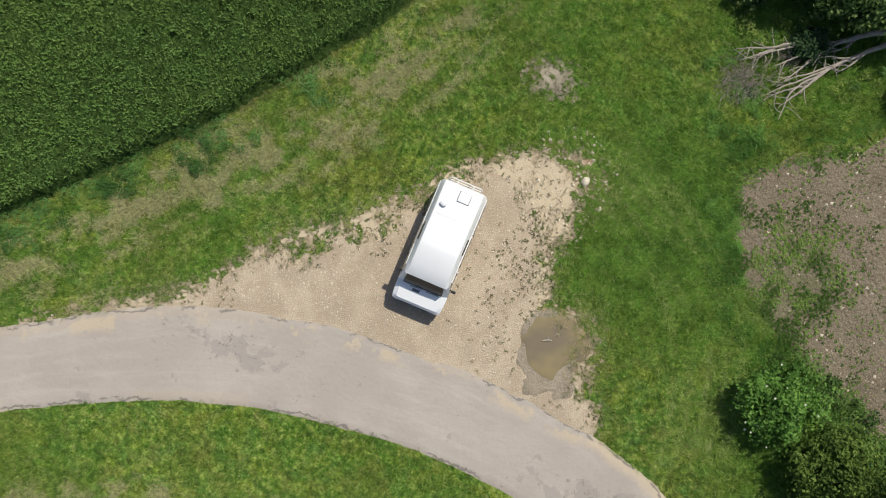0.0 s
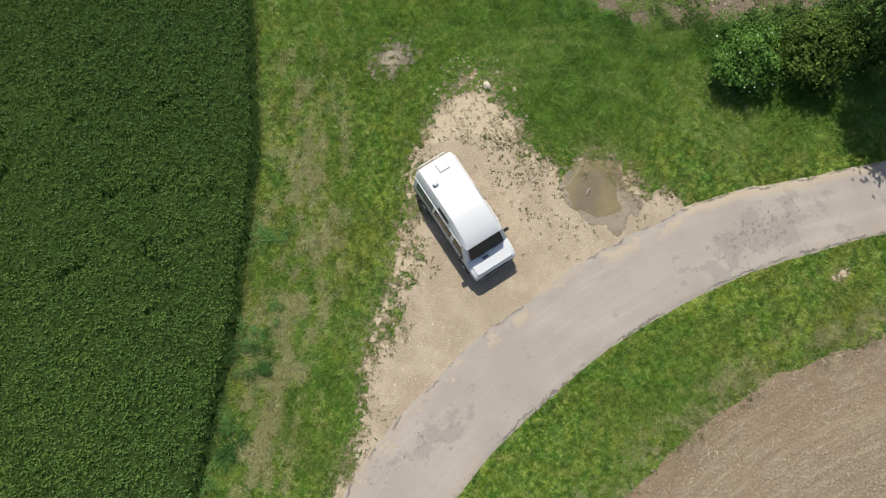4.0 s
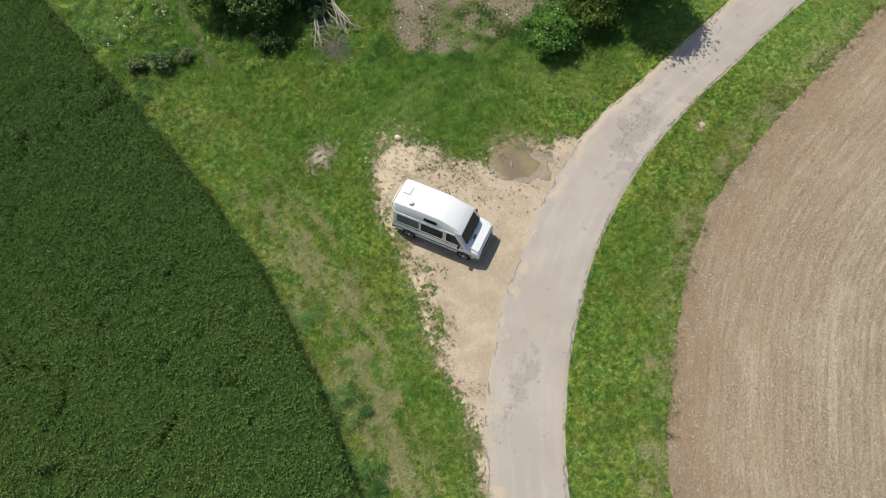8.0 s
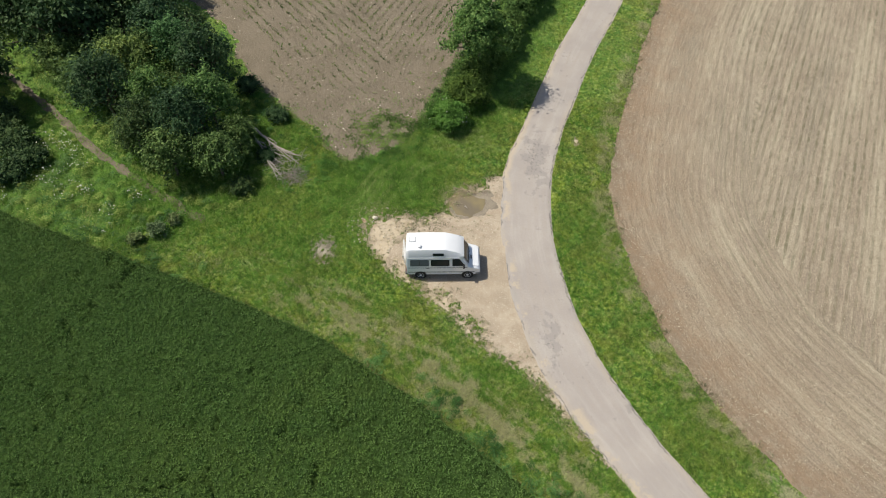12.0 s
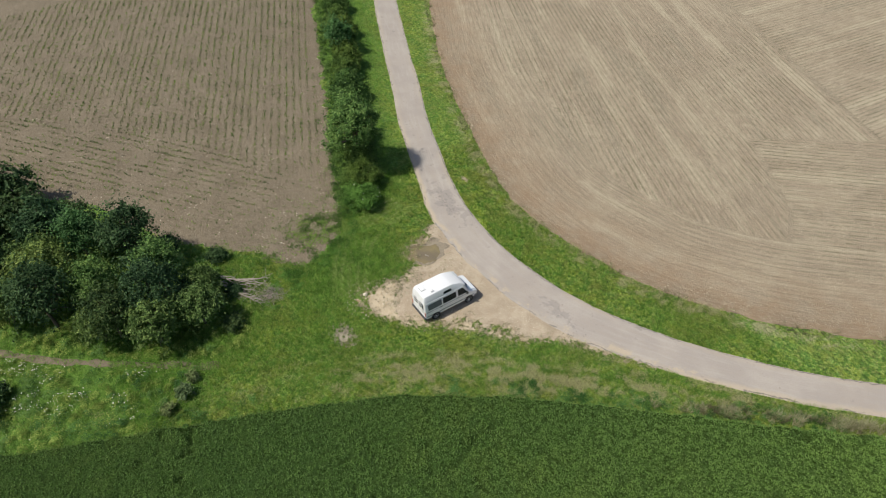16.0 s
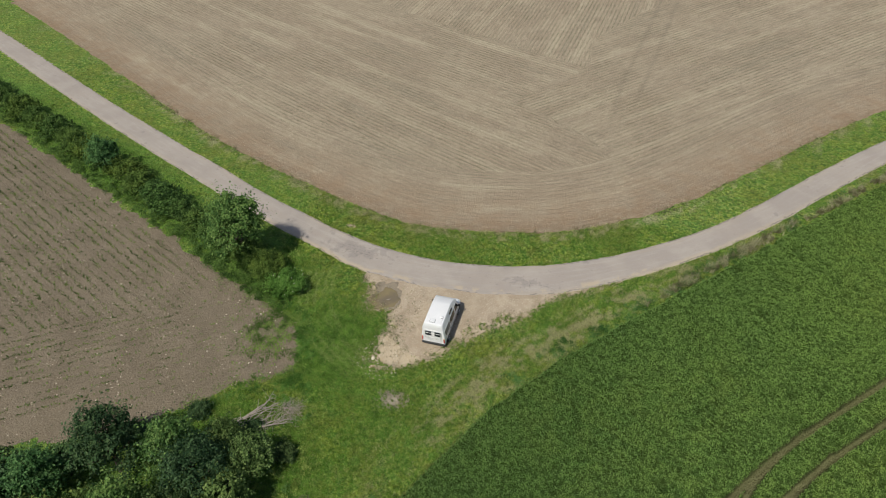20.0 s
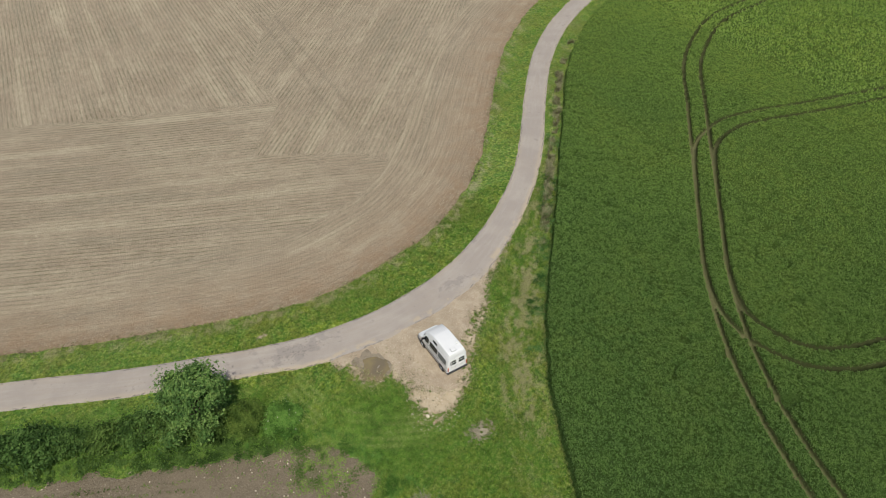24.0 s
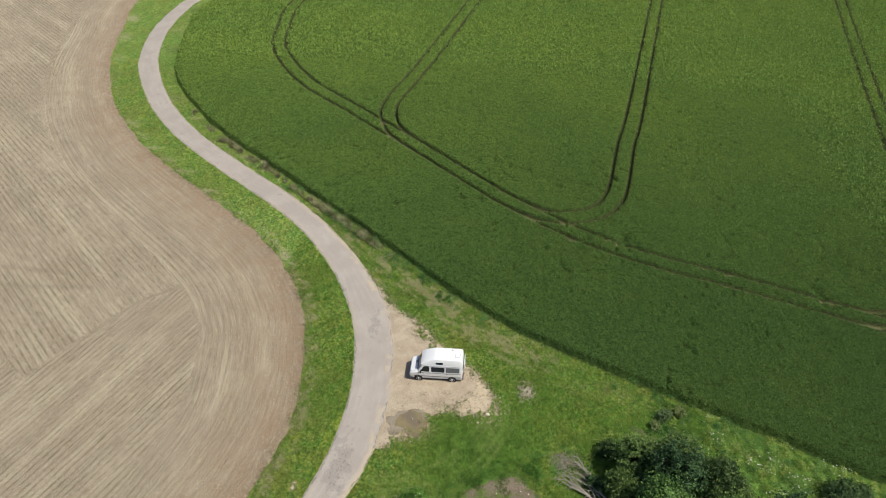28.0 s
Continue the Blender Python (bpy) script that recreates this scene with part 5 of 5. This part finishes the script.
def herb_clumps(name, x, y, high, count, long, broad, material):
    """Rounded clumps of small leaves, lowest at their rims."""
    n = len(x)
    wide = 0.10 + 0.45 * high
    a, q = rng.random((n, count)) * 2 * np.pi, np.sqrt(rng.random((n, count)))
    px, py = x[:, None] + np.cos(a) * q * wide[:, None], y[:, None] + np.sin(a) * q * wide[:, None]
    pz = land(px, py) + high[:, None] * (1 - 0.75 * q * q) * (0.35 + 0.65 * rng.random((n, count)))
    return leaflets(name, np.c_[px.ravel(), py.ravel(), pz.ravel()], 1, np.full(px.size, long), broad, 25, material)


for k, (x, y, wide, high) in enumerate(((3.2, 18.5, 0.75, 1.2), (2.5, 19.7, 0.6, 0.9), (4.1, 17.6, 0.5, 0.8))):
    woody("bush", seat(x, y, 40 * k), "shaggy olive-green bush standing by the footpath", "bush", dome(wide, high, 14, 171 + k, 0.42), 2600, 0.07, sallow_leaf, 171 + k, 0.03, "bushes by the footpath", 0.3)

# rank weeds along the foot of the crop
x, y = scatter(-34, 6, -26, 26, 9, lambda x, y: 0.9 - np.abs(within(x, y, CROP) + 0.75))
ok = patchy(x, y, 1.6, 155) + 0.25 * rng.random(len(x)) > 0.72
x, y = x[ok], y[ok]
edge_weeds = herb_clumps("edge_weeds", x, y, 0.14 + 0.3 * patchy(x, y, 0.9, 157), 60, 0.075, 0.022, dock_leaf)
tagged(edge_weeds, "rank blue-green weeds along the crop's edge", "weeds", kind="stuff")

# rank weeds round the tilled field's corner
x, y = scatter(6.5, 13, 2.5, 12.5, 16, lambda x, y: 1.1 - away(x, y, np.array([(7.6, 10.2), (8.6, 8.0), (9.3, 6.4), (9.9, 3.9)]))[0].reshape(np.shape(x)))
ok = (within(x, y, PLOUGH) < 0.1) & (patchy(x, y, 0.9, 193) > 0.42)
x, y = x[ok], y[ok]
corner_weeds = herb_clumps("corner_weeds", x, y, 0.08 + 0.24 * patchy(x, y, 0.8, 195), 40, 0.07, 0.026, rank_leaf)
tagged(corner_weeds, "rank green weeds round the tilled field's corner", "weeds", kind="stuff")

# tall herbs in the wood's skirt, with white umbels
x, y = scatter(1, 26, 10, 42, 3.6, lambda x, y: np.maximum(within(x, y, WOOD), within(x, y, WEEDS)), -0.9)
ok = (away(x, y, FOOTPATH)[0] > 0.5) & (away(x, y, np.array([(12.6, 14.2), (7.8, 9.9)]))[0] > 1.1) & (within(x, y, CROP) < -0.35) & (within(x, y, PLOUGH) < -0.2)
x, y = x[ok], y[ok]
kind = patchy(x, y, 2.2, 156) + 0.35 * (rng.random(len(x)) - 0.5)
for name, pick, leaf, label in (("tall_herbs", kind < 0.34, weed_leaf, "rank green nettles and herbs round the wood"),
                                ("pale_herbs", (kind >= 0.34) & (kind < 0.76), pale_leaf, "pale green flowering herbs round the wood"),
                                ("dark_herbs", kind >= 0.76, dock_leaf, "dark blue-green docks and nettles round the wood")):
    hx, hy = x[pick], y[pick]
    tagged(herb_clumps(name, hx, hy, 0.25 + 0.55 * patchy(hx, hy, 1.4, 151) ** 1.5, 60, 0.085, 0.026, leaf), label, "herbs", kind="stuff")
x, y = scatter(1.5, 13, 17.5, 36, 26.0, lambda x, y: within(x, y, WEEDS) * (patchy(x, y, 1.7, 153) > 0.50) * (patchy(x, y, 0.5, 154) > 0.42), 0.1)
ok = away(x, y, FOOTPATH)[0] > 0.7
x, y = x[ok], y[ok]
z = land(x, y) + 0.55 + 0.3 * rng.random(len(x))
ang = np.arange(6) * np.pi / 3
rad = 0.014 + 0.04 * rng.random(len(x)) ** 2
ring = np.stack([x[:, None] + np.cos(ang) * rad[:, None], y[:, None] + np.sin(ang) * rad[:, None], z[:, None] + 0.02 * rng.normal(size=(len(x), 6))], 2)
umbels = new("umbel_flowers", mesh_of("umbel_flowers", ring.reshape(-1, 3), np.arange(6 * len(x)).reshape(-1, 6)))
umbels.data.materials.append(petal)
tagged(umbels, "flat cream umbel flower heads among the herbs", "flowers", kind="stuff")

# rank growth under the hedge, towards the tilled field
HEDGE_FOOT = curve([(13.6, 0.9), (20.7, -2.0), (31, -6.6), (42.2, -11.2), (57.5, -17.8), (85, -29.5)])
x, y = scatter(13, 82, -30, 2, 5.0, lambda x, y: 0.95 - away(x, y, HEDGE_FOOT)[0])
hedge_foot = herb_clumps("hedge_foot_weeds", x, y, 0.2 + 0.55 * patchy(x, y, 1.2, 159), 42, 0.12, 0.036, hedge_leaf)
tagged(hedge_foot, "rank green nettles and brambles along the hedge", "weeds", kind="stuff")

# fallen dead tree and its brushwood
fallen = thing("fallen_tree", seat(12.6, 14.2, 0), "bleached fallen dead tree lying on the grass", "dead tree")
r = np.random.default_rng(9)
way = Vector((-4.3, -4.0, 0)).normalized()
cross = Vector((-way.y, way.x, 0))


def crooked(start, turn, length, bend, rise, pieces=7):
    """A crooked line over the ground: it wanders about a slow bend."""
    pts, p, a = [Vector(start)], Vector(start), turn
    for k in range(pieces):
        a += bend / pieces + r.normal(0, 0.13)
        p = p + (way * math.cos(a) + cross * math.sin(a)) * (length / pieces) + Vector((0, 0, rise / pieces + r.normal(0, 0.025)))
        pts.append(p.copy())
    return pts


for name, start, turn, length, bend, drop, thick in (("trunk", (0, 0, 0.55), 0.0, 4.3, 0.1, -0.15, 0.13), ("trunk", (0.25, -0.2, 0.45), -0.03, 4.0, -0.12, -0.1, 0.11)):
    line = crooked(start, turn, length, bend, drop, 9)
    part(name, tube(line, [thick * (1 - 0.65 * k / 9) for k in range(10)], 8), dead, fallen, "bleached grey stem")
    for k, side, reach, curl in ((3, 0.5, 1.5, -0.5), (4, -0.45, 1.5, 0.4), (5, 0.5, 2.3, -0.8), (6, -0.45, 2.5, 0.6), (7, 0.3, 2.3, -0.5), (8, -0.2, 2.2, 0.3), (9, 0.15, 1.9, 0.1), (9, -0.25, 1.8, 0.3)):
        limb = crooked(line[k], 0.3 * side * (0.8 + 0.4 * r.random()), reach * (0.7 + 0.4 * r.random()), 0.4 * curl, r.normal(0.02, 0.12), 8)
        base = thick * (0.56 - 0.02 * k)
        bough = part("branch", tube(limb, [base * (1 - 0.09 * q) for q in range(9)], 6), dead, fallen)
        for q in (3, 5, 6, 7):
            twig = crooked(limb[q], side + r.normal(0, 0.9), 0.35 + 0.5 * r.random(), r.normal(0, 0.6), r.normal(0.05, 0.1), 4)
            part("twig", tube(twig, [base * 0.34, base * 0.3, base * 0.25, base * 0.2, base * 0.1], 5), dead, bough)
n_t = 700
heaps = np.array(((8.15, 10.15), (8.15, 10.15), (9.3, 11.75), (7.8, 10.35)))
b = heaps[r.integers(0, 4, n_t)] + r.normal(0, 0.42, (n_t, 2))
ang = r.random(n_t) * 2 * np.pi
length = 0.15 + 0.45 * r.random(n_t)
near = np.clip(1 - np.min(np.linalg.norm(b[:, None] - heaps[None], axis=2), axis=1) / 0.8, 0, 1)
z = land(b[:, 0], b[:, 1]) + 0.05 + 0.30 * near * r.random(n_t)
d = np.c_[np.cos(ang) * length, np.sin(ang) * length, r.normal(0, 0.12, n_t)]
o = np.c_[-np.sin(ang), np.cos(ang), np.zeros(n_t)] * 0.008
p = np.c_[b, z]
lift = np.array((0, 0, 0.014))
co = np.stack([p - o, p + o, p + lift, p + d - o * 0.4, p + d + o * 0.4, p + d + lift * 0.4], 1).reshape(-1, 3)
tri = np.array(((0, 1, 4, 3), (1, 2, 5, 4), (2, 0, 3, 5)))
faces = (np.arange(n_t)[:, None, None] * 6 + tri).reshape(-1, 4)
brush = new("brushwood", mesh_of("brushwood", co, faces))
brush.data.materials.append(twig_mat)
tagged(brush, "heap of grey-brown dead twigs on the grass", "brushwood", kind="stuff")

# a bare dead thorn standing among the leafy ones
bare_tree = thing("dead_thorn_tree", seat(11.5, 16.9), "bare brown dead thorn tree among the leafy ones", "dead tree")
part("trunk", tube([(0, 0, -0.1), (0.08, -0.05, 1.3), (-0.05, 0.06, 2.6)], [0.11, 0.08, 0.05], 7), bark, bare_tree)
for k in range(22):
    a, h = 2.4 * k, 1.5 + 1.2 * r.random()
    far = 0.7 + 0.6 * r.random()
    top = Vector((math.cos(a) * far, math.sin(a) * far, h + 1.1 + 0.5 * r.random()))
    part("branch", tube([(0, 0, h), top * 0.6 + Vector((0, 0, h * 0.35)), top], [0.035, 0.025, 0.008], 5), twig_mat, bare_tree)

# dry tufts standing along the foot of the crop
x, y = scatter(-46, -14, -38, -3, 44, lambda x, y: 0.42 - np.abs(within(x, y, CROP) + 0.85))
ok = (patchy(x, y, 1.1, 175) + 0.3 * patchy(x, y, 0.4, 176) > 0.62) & (rng.random(len(x)) < 0.85)
x, y = x[ok], y[ok]
dry_tufts = blades("dry_grass", np.c_[x, y, land(x, y)], 12, 0.25 + 0.5 * patchy(x, y, 0.5, 177), 0.016, 0.7, dry_leaf)
tagged(dry_tufts, "pale dry grass tufts along the crop's edge", "grass", kind="stuff")

# coarse grass straggling into the stubble's rim
x, y = scatter(-34, 46, -44, -10, 26, lambda x, y: 0.55 - np.abs(within(x, y, STUBBLE) + 0.15))
ok = patchy(x, y, 1.2, 185) + 0.4 * rng.random(len(x)) > 0.6
x, y = x[ok], y[ok]
rim_grass = blades("rim_grass", np.c_[x, y, land(x, y)], 7, 0.06 + 0.11 * patchy(x, y, 0.7, 187), 0.014, 1.3, low_weed_leaf)
tagged(rim_grass, "coarse dull grass straggling along the stubble's rim", "grass", kind="stuff")

# ---- seedlings, stones, litter ----
x, y = scatter(-22, 36, -42, -11, 50, lambda x, y: within(x, y, STUBBLE), 0.1)
ok = patchy(x, y, 0.35, 171) + 0.5 * rng.random(len(x)) > 0.62
x, y = x[ok], y[ok]
straw_bits = blades("stubble_straw", np.c_[x, y, land(x, y) + 0.025], 2, 0.055, 0.016, 2.0, straw_mat)
tagged(straw_bits, "short dry straw and chaff lying on the stubble", "straw", kind="stuff")
FIELD_FOOT = curve([(60, 52), (25.8, 18.3), (21.2, 16.2), (16.3, 13), (12.2, 8.8)])


def drilled(way, spacing, span, near, far):
    """Places along drill rows, between two distances from the field's foot."""
    side = np.array((-way[1], way[0]))
    v, u = np.meshgrid(np.arange(-70, 70, spacing), np.arange(-span, span, 0.22), indexing="ij")
    p = np.array((30.0, 8.0)) + u.reshape(-1, 1) * way + v.reshape(-1, 1) * side + rng.normal(0, 0.05, (u.size, 2))
    x, y = p[:, 0], p[:, 1]
    foot = away(x, y, FIELD_FOOT)[0]
    ok = (foot > near) & (foot < far) & (x < 66) & (x > 10) & (within(x, y, PLOUGH) > 0.9)
    ok &= rng.random(len(x)) < np.clip((x - 12) / 14, 0.35, 1) * 1.7 * patchy(x, y, 1.3, 161) * (0.5 + patchy(x, y, 8, 165)) - 0.05
    return x[ok], y[ok]


xa, ya = drilled(np.array((0.912, -0.410)), 0.72, 70, 10.0, 99)
xb, yb = drilled(np.array((0.80, 0.60)), 0.72, 70, 1.5, 10.0)
x, y = np.r_[xa, xb], np.r_[ya, yb]
seedlings = blades("seedlings", np.c_[x, y, land(x, y) + 0.02], 4, np.interp(x, [14, 32], [0.08, 0.14]), 0.052, 1.4, seedling_leaf)
tagged(seedlings, "rows of small green seedlings in brown soil", "seedlings", kind="stuff")
x, y = scatter(9, 20, -2, 12, 280, lambda x, y: within(x, y, PLOUGH) + 0.6)
spread = 1.2 * np.exp(-(((x - 12.0) / 2.6) ** 2 + ((y - 3.2) / 3.0) ** 2)) + 0.35 * np.clip(1 - within(x, y, PLOUGH) / 1.2, 0, 1)
ok = rng.random(len(x)) < spread * np.clip(2.2 * patchy(x, y, 0.7, 163) - 0.5, 0, 1)
x, y = x[ok], y[ok]
field_weeds = leaflets("field_weeds", np.c_[x, y, land(x, y) + 0.03], 7, np.full(len(x), 0.06), 0.022, 35, weed_leaf)
tagged(field_weeds, "green weeds spreading over the field corner", "weeds", kind="stuff")
# rank grass hanging over the foot of the tilled field
x, y = scatter(7.5, 19, -3, 16, 60, lambda x, y: 0.8 - np.abs(within(x, y, PLOUGH) + 0.6))
ok = (within(x, y, PLOUGH) < 0.1) & (patchy(x, y, 0.8, 167) > 0.42)
x, y = x[ok], y[ok]
rank_grass = blades("rank_grass", np.c_[x, y, land(x, y)], 6, 0.09 + 0.15 * patchy(x, y, 0.7, 169), 0.014, 1.3, rank_leaf)
tagged(rank_grass, "rank green grass at the tilled field's foot", "grass", kind="stuff")


def pebbles(name, x, y, low, high, label):
    """Loose stones: one mesh of small squashed octahedra."""
    n = len(x)
    s = low + (high - low) * rng.random(n) ** 3
    a = rng.random(n) * 6.28
    unit = np.array(((1, 0, 0), (0, 1, 0), (-1, 0, 0), (0, -1, 0), (0, 0, 0.7), (0, 0, -0.5)), float)
    ca, sa = np.cos(a)[:, None], np.sin(a)[:, None]
    v = unit[None] * (0.7 + 0.6 * rng.random((n, 6, 1)))
    v = np.stack([v[..., 0] * ca - v[..., 1] * sa, v[..., 0] * sa + v[..., 1] * ca, v[..., 2]], 2) * s[:, None, None]
    v += np.c_[x, y, land(x, y) + 0.02][:, None]
    tri = np.array(((0, 1, 4), (1, 2, 4), (2, 3, 4), (3, 0, 4), (1, 0, 5), (2, 1, 5), (3, 2, 5), (0, 3, 5)))
    ob = new(name, mesh_of(name, v.reshape(-1, 3), (np.arange(n)[:, None, None] * 6 + tri).reshape(-1, 3)))
    ob.data.materials.append(stone_mat)
    return tagged(ob, label, "stones", kind="stuff")


x, y = scatter(-9, 8, -7, 5, 60, lambda x, y: np.minimum(np.minimum(within(x, y, GRAVEL), -within(x, y, MUD)), -0.15 - road_depth(x, y)), 0.1)
pebbles("gravel_stones", x, y, 0.010, 0.04, "loose pale limestone pieces on the gravel")
x, y = scatter(0.5, 6.2, 1.5, 6.8, 26, lambda x, y: 2.2 - np.hypot(x - 3.4, y - 4.1))
pebbles("verge_stones", x, y, 0.02, 0.075, "pale stones scattered in the thin grass")
x, y = scatter(9, 45, -16, 24, 4.0, lambda x, y: within(x, y, PLOUGH), 0.3)
pebbles("field_stones", x, y, 0.022, 0.085, "pale flints lying on the tilled soil")


def rock(name, x, y, size, label, squash=0.6):
    bm = bmesh.new()
    bmesh.ops.create_icosphere(bm, subdivisions=2, radius=1.0)
    for v in bm.verts:
        k = 1 + 0.28 * noise.noise(v.co * 1.7 + Vector((x, y, 0)))
        v.co = Vector((v.co.x * size[0], v.co.y * size[1], v.co.z * size[0] * squash)) * k
    me = bpy.data.meshes.new(name)
    bm.to_mesh(me)
    bm.free()
    me.materials.append(stone_mat)
    ob = new(name, me)
    ob.matrix_basis = seat(x, y, 20 * x, size[0] * squash * 0.45)
    return tagged(ob, label, "stone")


rock("boulder", 4.05, 4.45, (0.19, 0.15), "pale limestone block lying in the thin grass")
rock("boulder", 4.9, 3.7, (0.11, 0.09), "small pale stone lying in the thin grass")
stick = new("stick", None)
tagged(stick, "short pale branch lying in the puddle", "stick")
stick.matrix_basis = seat(4.95, -1.5, 30, 0.06)
part("stem", tube([(-0.16, 0, 0), (0.02, 0.02, 0.02), (0.18, -0.02, 0.01)], [0.03, 0.035, 0.02], 7), dead, stick)
part("stub", tube([(0.02, 0.02, 0.02), (0.08, 0.12, 0.05)], [0.02, 0.008], 6), dead, stick)
